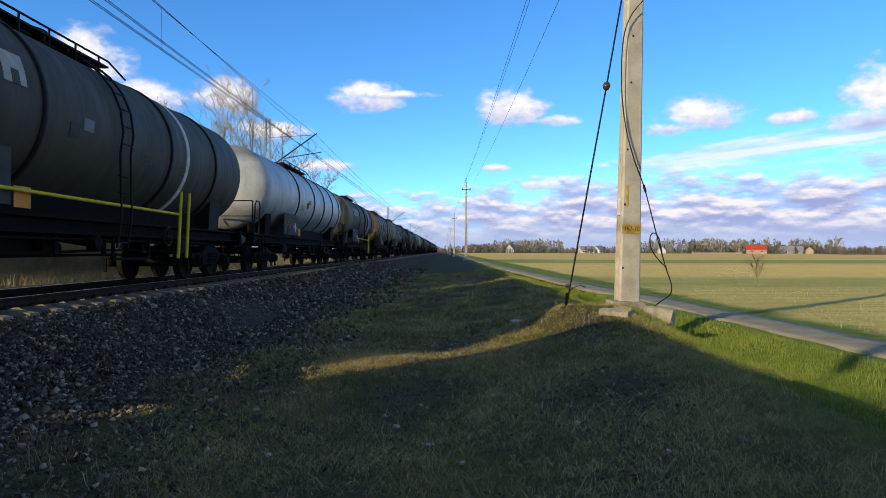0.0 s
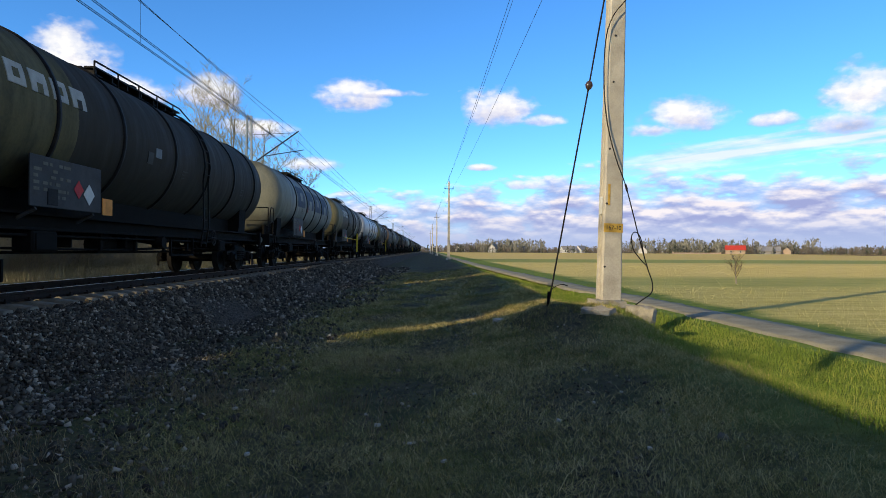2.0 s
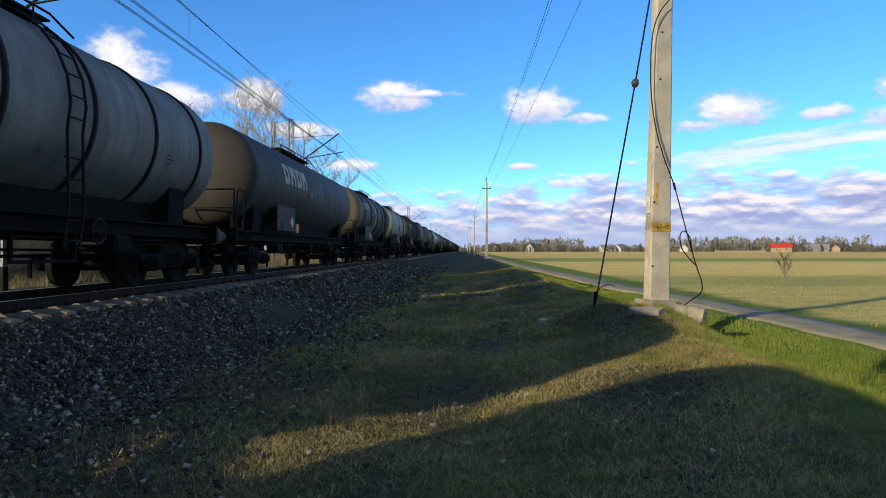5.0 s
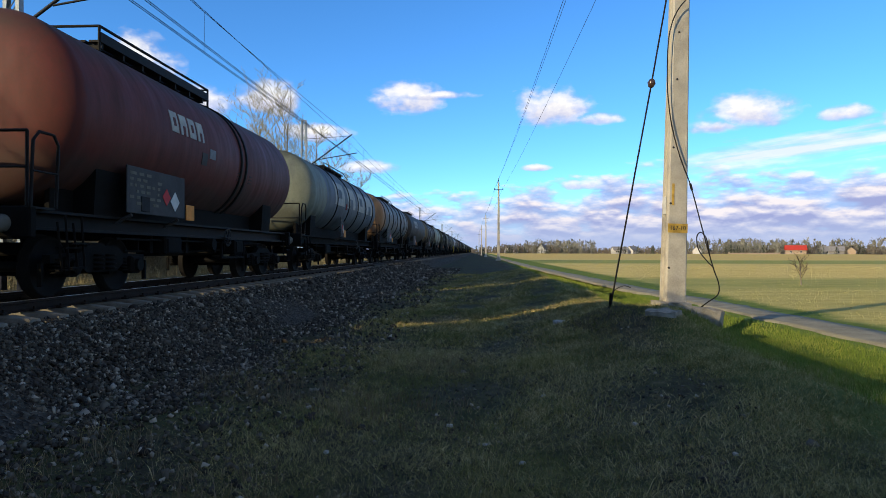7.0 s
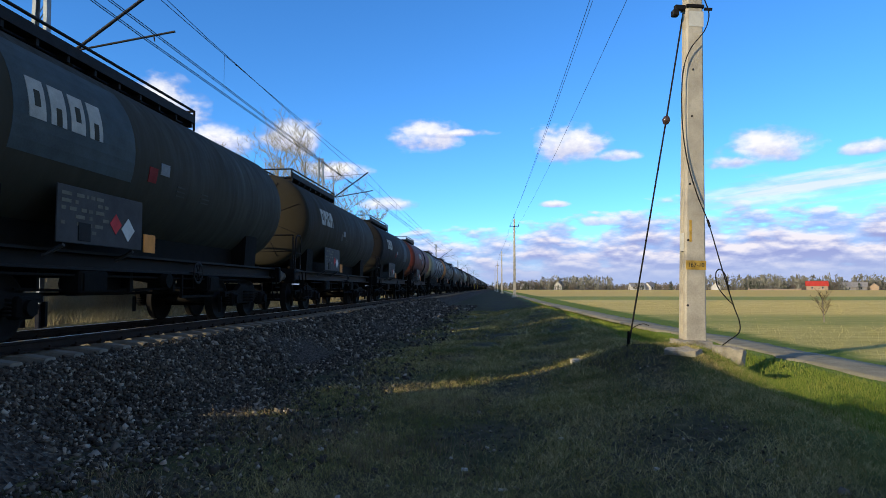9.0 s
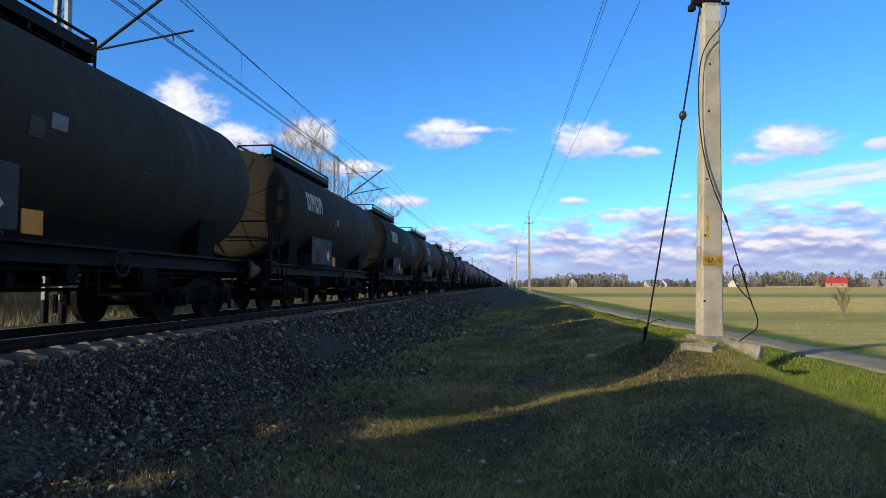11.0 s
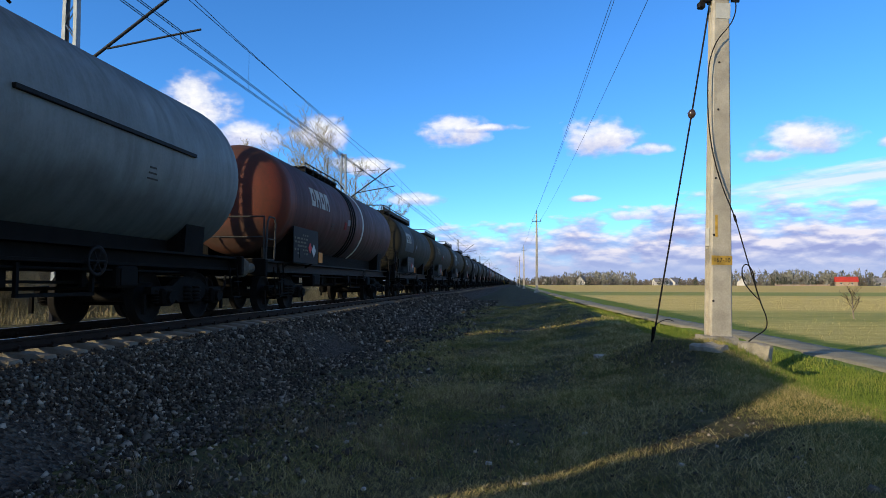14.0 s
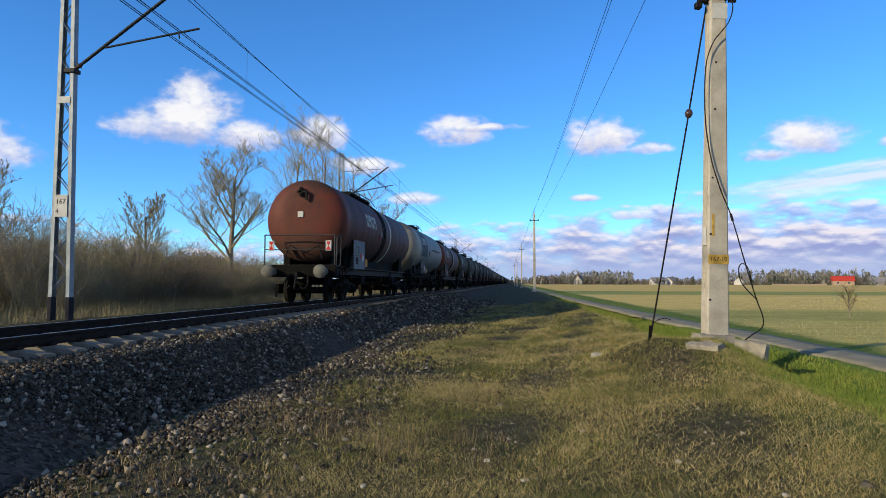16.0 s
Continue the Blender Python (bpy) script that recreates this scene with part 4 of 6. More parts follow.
def lattice_mast():
    """Two channel legs laced with zigzag flats, on a tarred foot; a bracketed arm carries the wires."""
    m = tagged(empty("catenary_mast"), "grey steel lattice mast carrying the overhead line", "mast", "masts of the overhead line")
    for s in (-1, 1):
        g = Geo()
        b, t = 0.235, 0.14
        shape = ((-0.07, -0.07), (-0.058, -0.07), (-0.058, 0.0), (0.058, 0.0), (0.058, -0.07), (0.07, -0.07), (0.07, 0.012), (-0.07, 0.012))
        verts = [(s * (k + y), x, z) for z, k in ((0.0, b), (8.0, t)) for x, y in shape]
        g.add(verts, [(i, (i + 1) % 8, 8 + (i + 1) % 8, 8 + i) for i in range(8)] + [(7, 2, 1, 0), (7, 3, 2), (7, 6, 3), (6, 4, 3), (6, 5, 4)])
        part("leg", g, M_STEELPAINT, m)
        g = Geo().box((s * (b - 0.03), 0, 0.22), (0.10, 0.16, 0.5), chamfer=0.01)
        part("foot_coat", g, M_MASTFOOT, m, "black tarred foot")
    z, k, s = 0.6, 0.23, 1
    while z < 7.8:
        h = 0.42
        k0, k1 = 0.235 - 0.095 * z / 8, 0.235 - 0.095 * (z + h) / 8
        for x in (-0.052, 0.052):
            part("lacing", Geo().tube([(-s * (k0 - 0.03), x, z), (s * (k1 - 0.03), x, z + h)], 0.014, 4), M_STEELPAINT, m)
        z, s = z + h, -s
    part("cap", Geo().box((0, 0, 8.02), (0.34, 0.16, 0.03)), M_STEELPAINT, m)
    a0, a1 = Vector((0.10, 0, 5.36)), Vector((2.56, 0, 7.14))
    g = Geo().tube([a0.lerp(a1, 0.10), a1 + (a1 - a0) * 0.05], 0.035, 8)
    arm = part("bracket_arm", g, M_WIRE, m, "dark steel bracket arm")
    ins = [(0.0, 0.04), (0.03, 0.075), (0.05, 0.04), (0.09, 0.04), (0.12, 0.075), (0.14, 0.04), (0.18, 0.04), (0.21, 0.075), (0.23, 0.04), (0.28, 0.04)]
    g = Geo().lathe(ins, axis="x", n=12)
    part("insulator", g, M_PORCELAIN, arm, "brown ribbed insulator", at=Matrix.Translation(a0) @ pose(0, 0, 0, 0, -math.degrees(math.atan2(a1.z - a0.z, a1.x - a0.x)), 0))
    part("clamp", Geo().box((0.10, 0, 5.36), (0.26, 0.22, 0.09), chamfer=0.01), M_WIRE, m)
    part("registration_arm", Geo().tube([(0.86, 0, 5.86), (2.95, 0.06, 6.22)], 0.024, 8).tube([(2.5, 0.03, 6.14), (2.54, 0, 6.0)], 0.014, 6), M_WIRE, m)
    part("tie", Geo().tube([(0.08, 0, 7.0), (a1.x, 0, a1.z)], 0.012, 6), M_WIRE, m)
    return m


def letters(text, size, material, parent, at, depth=0.002):
    cu = bpy.data.curves.new("lettering", "FONT")
    cu.body, cu.size, cu.extrude, cu.align_x, cu.align_y = text, size, depth, "CENTER", "CENTER"
    tmp = bpy.data.objects.new("tmp", cu)
    me = bpy.data.meshes.new_from_object(tmp)
    bpy.data.objects.remove(tmp)
    me.name = "lettering"
    me.materials.clear()
    me.materials.append(material)
    ob = new("lettering", me)
    ob.parent = parent
    ob.matrix_basis = at
    return ob


M_INKHOLE = simple("ink_and_hole_shade", (0.03, 0.03, 0.03), 0.7, 0, 5, 0.2, 0.0)


def make_overhead():
    mast = lattice_mast()
    mast.matrix_basis = pose(MAST_X, MASTS[1], 0.38)
    for y in (*MASTS[2:],):
        copy_thing(mast, pose(MAST_X, y, 0.38))
    # unseen mast added behind the walker; its stout head tube shadows the bank
    slim = tagged(empty("shadow_mast", MAST_X, MASTS[0], 0.2, 42), "unseen slim lattice mast with a stout head tube, added for its shadow", "mast")
    for x in (-0.26, 0.26):
        part("leg", Geo().tube([(x, 0, -0.1), (x * 0.8, 0, 6.45)], 0.022, 6), M_STEELPAINT, slim)
    for k in range(8):
        z, d = 0.4 + 0.75 * k, 1 if k % 2 else -1
        part("lacing", Geo().tube([(-0.24 * d, 0, z), (0.22 * d, 0, z + 0.75)], 0.009, 5), M_STEELPAINT, slim)
    part("head_plate", Geo().box((0, 0, 6.5), (0.5, 0.2, 0.06), chamfer=0.01), M_STEELPAINT, slim)
    part("head_tube", Geo().tube([(0, 0, 6.5), (0, 0, 9.6)], 0.12, 14), M_STEELPAINT, slim, "stout grey head tube")
    # the plate faces along the track, towards the walker
    sign = part("number_plate", Geo().box((0.0, -0.085, 2.42), (0.30, 0.012, 0.48), chamfer=0.004).box((0.0, -0.08, 4.72), (0.28, 0.02, 0.15), chamfer=0.008), M_WHITE, mast, "white kilometre plate")
    letters("167", 0.15, M_INKHOLE, sign, pose(0.0, -0.0925, 2.51, 90, 0, 0))
    letters("4", 0.15, M_INKHOLE, sign, pose(-0.08, -0.0925, 2.30, 90, 0, 0))


make_overhead()


def sag_line(a, b, sag, n=14):
    a, b = Vector(a), Vector(b)
    return [a.lerp(b, i / n) - Vector((0, 0, sag * 4 * (i / n) * (1 - i / n))) for i in range(n + 1)]


def make_wires():
    ys = [-60.0, *MASTS]
    zc, zm = 6.40, 7.50
    g1, g5, g2, g3, g4, drops = [], [], [], [], [], Geo()
    for i in range(len(ys) - 1):
        y0, y1 = ys[i], ys[i + 1]
        span = y1 - y0
        s0, s1 = (0.15 if i % 2 else -0.15), (-0.15 if i % 2 else 0.15)
        c0, c1 = (TRACK_X + s0, y0, zc), (TRACK_X + s1, y1, zc)
        for d, gg in ((-0.03, g1), (0.03, g5)):
            pts = sag_line((c0[0] + d, y0, zc), (c1[0] + d, y1, zc), 0.03, 6)
            gg += pts[1:] if gg else pts
        mess = sag_line((TRACK_X + s0, y0, zm), (TRACK_X + s1, y1, zm), 0.35 * (span / 65) ** 2 + 0.05)
        g2 += mess[1:] if g2 else mess
        n = max(2, int(span / 7))
        for k in range(n):
            f = (k + 0.5) / n
            j = min(int(f * 14), 13)
            p = mess[j].lerp(mess[j + 1], f * 14 - j)
            x = c0[0] + (c1[0] - c0[0]) * f
            drops.tube([p, (x, p.y, zc)], 0.004, 4, False)
    # the second pair that leaves the track through the overlap
    for d in (-0.03, 0.03):
        g3.append([(TRACK_X + 0.1 + d, -60, 6.45), (TRACK_X + 0.05 + d, 13.8, 6.5), (TRACK_X - 0.45 + d, 36.5, 6.75), (MAST_X + 0.4 + d, 109, 7.4)])
    g4 = [(TRACK_X + 0.1, -60, 7.8), (TRACK_X - 0.1, 13.8, 7.6), (TRACK_X - 0.1, 16.5, 7.5), (TRACK_X - 0.45, 36.5, 7.55), (MAST_X + 0.4, 109, 7.9)]
    line = tagged(empty("overhead_line"), "dark contact and carrying wires over the track", "overhead wire")
    for n, run in (("contact_wire", g1), ("contact_wire", g5), ("carrying_wire", g2), ("contact_wire", g3[0]), ("contact_wire", g3[1]), ("carrying_wire", g4)):
        part(n, Geo().tube(run, 0.0085, 5, False), M_WIRE, line)
    tagged(part("droppers", drops, M_WIRE, line), kind="stuff")


make_wires()

# ---- the row of concrete poles ----
POLES = ((2.94, 89.4), (2.1, 167.0), (1.3, 244.0), (0.5, 321.0))


def pole_shaft(h=10.6, wb=0.375, wt=0.20, db=0.27, dt=0.16):
    """A tapering concrete post with chamfered edges, sunk side flutes and bolt holes."""
    g = Geo()
    verts = []
    for z, w, d in ((-0.3, wb, db), (h, wt, dt)):
        c = 0.025
        for x, y in ((-w / 2 + c, -d / 2), (w / 2 - c, -d / 2), (w / 2, -d / 2 + c), (w / 2, d / 2 - c), (w / 2 - c, d / 2), (-w / 2 + c, d / 2), (-w / 2, d / 2 - c), (-w / 2, d * 0.18), (-w / 2 + 0.03, d * 0.12), (-w / 2 + 0.03, -d * 0.12), (-w / 2, -d * 0.18), (-w / 2, -d / 2 + c)):
            verts.append((x, y, z))
    n = 12
    g.add(verts, [(i, (i + 1) % n, n + (i + 1) % n, n + i) for i in range(n)] + [tuple(range(n - 1, -1, -1)), tuple(range(n, 2 * n))])
    return g


def pole_head(pole, h):
    """Crossarm with pin insulators and a short tip iron."""
    arm = part("crossarm", Geo().box((0, -0.12, h - 1.0), (1.25, 0.07, 0.08), chamfer=0.01).box((0, 0, h + 0.12), (0.06, 0.06, 0.5)), M_BLACK, pole, "dark steel crossarm")
    for x in (-0.55, 0.0, 0.55):
        z = h - 0.96 if x else h + 0.36
        part("insulator", Geo().lathe([(0, 0.02), (0.06, 0.055), (0.09, 0.03), (0.14, 0.05), (0.2, 0.035), (0.22, 0.0)], (x, -0.12 if x else 0, z), "z", 10), M_PORCELAIN, arm)


def make_poles():
    p = tagged(empty("power_pole"), "tall weathered concrete pole on a broken footing", "power pole", "concrete poles along the track")
    p.matrix_basis = pose(POLE[0] + 0.02, POLE[1], 0.20, 0, 1.3, 9)
    shaft = part("shaft", pole_shaft(), M_CONCRETE, p)
    pole_head(p, 10.6)
    d = lambda z: -(0.27 - 0.0101 * (z + 0.3)) / 2 - 0.004  # noqa: E731
    # each hole is a dark disc on the face, its inner shade given by colour
    for z, x in ((0.70, -0.14), (1.77, -0.13), (3.84, -0.06), (4.63, -0.04), (2.7, -0.10), (6.7, 0.0)):
        part("bolt_hole", Geo().lathe([(-0.006, 0.0), (-0.006, 0.018), (0.004, 0.02)], (x, d(z) + 0.004, z), "y", 10), M_INKHOLE, shaft)
    band = part("number_band", Geo().box((0.0, d(1.36), 1.36), (0.34, 0.006, 0.15)), M_BAND, shaft, "faded yellow painted band")
    letters("167-10", 0.10, M_INKHOLE, band, pose(0.0, d(1.36) - 0.004, 1.36, 90, 0, 0), 0.001)
    part("paint_mark", Geo().box((-0.09, d(1.92), 1.92), (0.04, 0.004, 0.36)), M_BAND, shaft, "worn yellow stroke")
    part("side_plate", Geo().box((-0.178, 0.0, 1.74), (0.008, 0.13, 0.30), chamfer=0.003), M_WHITE, shaft, "small pale plate")
    part("collar", Geo().box((0, 0, 5.72), (0.31, 0.25, 0.06), chamfer=0.008).box((-0.22, 0, 5.72), (0.18, 0.08, 0.09), chamfer=0.01).box((-0.30, 0, 5.62), (0.11, 0.11, 0.11), chamfer=0.015).box((0.24, -0.08, 5.69), (0.13, 0.04, 0.04)), M_BLACK, p, "black steel collar for the stay")
    part("white_patch", Geo().box((0.02, d(5.5), 5.5), (0.25, 0.004, 0.26)), M_WHITE, shaft, "whitewashed patch")
    for i, (x, y) in enumerate(POLES):
        q = tagged(empty("power_pole", x, y, -0.1, 4), "concrete pole with a steel crossarm, far along the track", "power pole", "concrete poles along the track")
        part("shaft", shared("far_shaft", lambda: pole_shaft(10.6).mesh("shaft")), M_CONCRETE, q)
        pole_head(q, 10.6)
        part("foot_block", Geo().box((0, 0, 0.1), (0.7, 0.6, 0.4), chamfer=0.04), M_CONCRETE, q)
    # line wires over the pole heads
    heads = [(POLE[0] + 0.30, POLE[1], 0.20 + 10.6)] + [(x, y, 10.5) for x, y in POLES]
    wires = tagged(empty("power_line"), "three thin wires between the concrete poles", "power line")
    for dx, dz in ((-0.55, -0.8), (0.0, 0.5), (0.55, -0.8)):
        g = Geo()
        back = (heads[0][0] + 0.6 + dx, -52.0, heads[0][2] + dz)
        run = [back] + [(x + dx, y, z + dz) for x, y, z in heads]
        for a, b in zip(run, run[1:]):
            g.tube(sag_line(a, b, 0.5, 12), 0.009, 4, False)
        part("line_wire", g, M_WIRE, wires)


M_BAND = simple("faded_yellow", (0.46, 0.29, 0.06), 0.85, 0, 9, 0.4, 0.1)
make_poles()


def make_stay_and_cable():
    s = tagged(empty("stay_wire", 0, 0, 0), "black stay wire anchored in the ground", "stay wire")
    part("rope", Geo().tube([(2.455, 11.974, 0.055), (3.172, 11.974, 4.023), (3.505, 11.974, 5.943)], 0.0145, 8), M_BLACK, s)
    part("strain_insulator", Geo().lathe([(-0.08, 0.015), (-0.06, 0.045), (0, 0.07), (0.06, 0.045), (0.08, 0.015)], axis="z", n=12), M_PORCELAIN, s, "round brown strain insulator", at=pose(3.172, 11.974, 4.023, 0, 10, 0))
    part("anchor", Geo().box((2.429, 12.076, -0.098), (0.28, 0.3, 0.28), chamfer=0.05).tube([(2.455, 11.974, -0.073), (2.493, 11.974, 0.465)], 0.022, 8), M_UNDER, s, "dark earthy anchor block")
    part("tail", Geo().tube(bezier([(2.481, 11.923, 0.439), (2.570, 11.897, 0.542), (2.698, 11.871, 0.593), (2.801, 11.871, 0.567)]), 0.008, 6), M_BLACK, s)
    y = 11.72
    c = tagged(empty("loose_cable", 0, 0, 0), "loose black cable hanging down the pole", "cable")
    main = [(3.761, y, 6.007), (3.837, y, 5.738), (3.761, y, 5.457), (3.517, y, 5.137), (3.389, y, 4.714), (3.364, y, 3.959), (3.428, y, 3.306), (3.569, y, 2.743), (3.748, y, 2.244), (3.953, y, 1.463), (4.106, y, 0.913), (4.196, y, 0.644), (4.183, y, 0.465), (4.017, y, 0.337), (3.825, y, 0.183), (3.773, y, 0.055)]
    part("lead", Geo().tube(bezier(main, 5), 0.010, 6), M_BLACK, c)
    part("loop", Geo().tube(bezier([(4.093, y, 0.926), (3.991, y - 0.02, 1.028), (3.863, y - 0.02, 1.207), (3.837, y - 0.02, 1.412), (3.901, y - 0.02, 1.489), (3.991, y - 0.02, 1.386), (4.055, y - 0.01, 1.079), (4.119, y, 0.887)], 6), 0.009, 6), M_BLACK, c)
    part("binding", Geo().tube([(3.735, y, 2.295), (3.767, y, 2.180)], 0.02, 8), M_BLACK, c)


make_stay_and_cable()


def rubble(name, c, s, seed, rz=0, label="", mat=None):
    """A broken concrete lump: a cut box with knocked corners."""
    rng = random.Random(seed)
    bm = bmesh.new()
    bmesh.ops.create_cube(bm, size=1.0)
    bmesh.ops.subdivide_edges(bm, edges=bm.edges[:], cuts=3, use_grid_fill=True)
    for v in bm.verts:
        k = 1 - 0.10 * (abs(v.co.x) + abs(v.co.y) + abs(v.co.z) > 1.2)
        v.co = Vector((v.co.x * s[0], v.co.y * s[1], v.co.z * s[2])) * k + Vector([rng.uniform(-0.06, 0.06) * min(s) for _ in range(3)])
    me = bpy.data.meshes.new(name)
    bm.to_mesh(me)
    bm.free()
    ob = part(name, me, mat or M_CONCRETE, at=pose(*c, rng.uniform(-5, 5), rng.uniform(-5, 5), rz))
    return tagged(ob, label, "concrete block")


M_FOOT = simple("weathered_footing", (0.27, 0.245, 0.19), 0.95, 0, 7, 0.5, 0.8)
M_STONEPALE = simple("pale_stone", (0.40, 0.37, 0.31), 0.9, 0, 20, 0.3, 0.3)
rubble("footing_block", (3.10, 10.98, 0.13), (0.52, 0.28, 0.30), 1, -38, "broken concrete footing slab under the pole", M_FOOT)
rubble("footing_block", (3.86, 11.28, 0.12), (0.46, 0.30, 0.32), 2, -30, "broken concrete footing slab beside the pole", M_FOOT)
rubble("footing_block", (3.46, 11.85, 0.22), (0.60, 0.46, 0.24), 3, 8, "crumbling concrete collar round the pole", M_FOOT)
rubble("stone_block", (1.72, 12.5, -0.14), (0.26, 0.2, 0.16), 4, 20, "pale stone lying in the grass")
for k, (x, y, s) in enumerate(((0.0, 6.4, 0.06), (0.55, 5.2, 0.045), (-0.9, 5.6, 0.05), (1.5, 6.0, 0.05), (-0.3, 4.6, 0.05), (0.9, 7.3, 0.05), (-1.4, 7.0, 0.06), (1.9, 5.0, 0.04), (0.3, 5.7, 0.04))):
    ob = rubble("loose_stone", (x, y, float(land(x, y)) + s * 0.15), (s * 0.9, s * 0.6, s * 0.5), 20 + k, 40 * k, "small pale stone in the grass", M_STONEPALE)
    tagged(ob, category="stone", group="loose stones in the grass")



def make_stones():
    rng = np.random.default_rng(11)
    pos, size = [], []
    for y0, y1, dens, s0 in ((1, 6, 950, 0.021), (6, 11, 850, 0.022), (11, 18, 420, 0.028), (18, 32, 170, 0.042), (32, 60, 60, 0.065)):
        n = int((y1 - y0) * 7.0 * dens)
        x, y = rng.uniform(-8.6, -1.2, n), rng.uniform(y0, y1, n)
        keep = rng.uniform(0, 1, n) < np.clip((-2.3 - x + 0.45 * np.sin(y * 0.9)) / 1.1, 0.10, 1)
        x, y = x[keep], y[keep]
        z = np.maximum(np.interp(x, [-9.2, -8.5, -5.3, -4.95, -3.72, -3.4, -2.0], [0.18, 0.20, 0.20, 0.19, -0.46, -0.6, -0.8]), land(x, y) + 0.006)
        pos.append(np.stack([x, y, z], -1))
        size.append(s0 * rng.lognormal(0, 0.32, len(x)))
    pos, size = np.concatenate(pos), np.concatenate(size)
    # the bed's crest throws a few high stones
    pos[:, 2] += rng.uniform(-0.010, 0.022, len(pos))
    cube = np.array([(x, y, z) for x in (-1, 1) for y in (-1, 1) for z in (-1, 1)], float)
    quad = np.array([(0, 1, 3, 2), (4, 6, 7, 5), (0, 4, 5, 1), (2, 3, 7, 6), (0, 2, 6, 4), (1, 5, 7, 3)])
    n = len(pos)
    v = cube[None] * rng.uniform(0.35, 1.0, (n, 8, 1)) * np.array([1.0, 0.8, 0.65]) * size[:, None, None]
    q = rng.normal(size=(n, 4))
    q /= np.linalg.norm(q, axis=1)[:, None]
    w, a, b, c = q.T
    rot = np.stack([1 - 2 * (b * b + c * c), 2 * (a * b - c * w), 2 * (a * c + b * w), 2 * (a * b + c * w), 1 - 2 * (a * a + c * c), 2 * (b * c - a * w), 2 * (a * c - b * w), 2 * (b * c + a * w), 1 - 2 * (a * a + b * b)], -1).reshape(n, 3, 3)
    v = np.einsum("nij,nkj->nki", rot, v) + pos[:, None]
    f = (quad[None] + 8 * np.arange(n)[:, None, None]).reshape(-1, 4)
    ob = new("ballast_stones", bulk("ballast_stones", v.reshape(-1, 3), f, M_STONE))
    tagged(ob, "angular grey crushed stones beside the track", "ballast", kind="stuff")


make_stones()


def make_gravel():
    """Chips and small stones trodden into the ground among the grass."""
    rng = np.random.default_rng(13)
    n = 9000
    y = 2.0 + 13 * rng.uniform(0, 1, n) ** 1.4
    x = rng.uniform(-2.9, 2.6, n)
    keep = rng.uniform(0, 1, n) < np.clip(0.5 - 0.5 * np.sin(1.9 * x + 0.6 * y) * np.sin(1.1 * y - 1.3 * x) - 0.1 * x, 0.1, 1)
    x, y = x[keep], y[keep]
    n = len(x)
    s = 0.010 * rng.lognormal(0, 0.4, n)
    tri = np.array([(-1, -1, -0.4), (1, -0.8, -0.4), (0.9, 1, -0.4), (-0.8, 0.9, -0.4), (-0.5, -0.5, 0.7), (0.6, -0.4, 0.8), (0.5, 0.5, 0.6), (-0.4, 0.5, 0.7)])
    a = rng.uniform(0, 6.28, n)
    v = tri[None] * rng.uniform(0.6, 1.3, (n, 8, 1)) * s[:, None, None]
    vx = v[..., 0] * np.cos(a)[:, None] - v[..., 1] * np.sin(a)[:, None]
    vy = v[..., 0] * np.sin(a)[:, None] + v[..., 1] * np.cos(a)[:, None]
    v = np.stack([vx + x[:, None], vy + y[:, None], v[..., 2] + land(x, y)[:, None] + 0.004], -1)
    quad = np.array([(0, 1, 5, 4), (1, 2, 6, 5), (2, 3, 7, 6), (3, 0, 4, 7), (4, 5, 6, 7), (3, 2, 1, 0)])
    f = (quad[None] + 8 * np.arange(n)[:, None, None]).reshape(-1, 4)
    tagged(new("gravel", bulk("gravel", v.reshape(-1, 3), f, M_STONE)), "grey chips and small stones among the grass", "gravel", kind="stuff")


make_gravel()


# ---- grass ----
def blades(name, x, y, z, height, width, material, seed, lean=0.45):
    """Bent blades: two joined facets and a tip each."""
    rng = np.random.default_rng(seed)
    n = len(x)
    a = rng.uniform(0, 2 * np.pi, n)
    h = height * rng.lognormal(0, 0.35, n)
    w = width * rng.uniform(0.6, 1.4, n)
    l = h * rng.uniform(0.1, 1.0, n) * lean * 2
    b = rng.uniform(0, 2 * np.pi, n)
    side = np.stack([np.cos(a), np.sin(a), np.zeros(n)], -1) * (w / 2)[:, None]
    dirn = np.stack([np.cos(b), np.sin(b), np.zeros(n)], -1)
    root = np.stack([x, y, z], -1)
    mid = root + dirn * (l * 0.3)[:, None] + np.array([0, 0, 1]) * (h * 0.6)[:, None]
    tip = root + dirn * l[:, None] + np.array([0, 0, 1]) * (h * 0.95)[:, None]
    v = np.stack([root - side, root + side, mid + side * 0.7, mid - side * 0.7, tip], 1)
    k = 5 * np.arange(n)[:, None]
    f = np.concatenate([k + np.array([0, 1, 2]), k + np.array([0, 2, 3]), k + np.array([3, 2, 4])])
    return bulk(name, v.reshape(-1, 3), f, material)


def scatter(rng, n, x0, x1, y0, y1, clump=0.6):
    """Random places gathered into tufts."""
    m = max(1, n // 14)
    cx, cy = rng.uniform(x0, x1, m), rng.uniform(y0, y1, m)
    pick = rng.integers(0, m, n)
    s = rng.uniform(0.02, 0.10, m)[pick]
    x = np.where(rng.uniform(0, 1, n) < clump, cx[pick] + rng.normal(0, 1, n) * s, rng.uniform(x0, x1, n))
    y = np.where(rng.uniform(0, 1, n) < clump, cy[pick] + rng.normal(0, 1, n) * s, rng.uniform(y0, y1, n))
    return x, y


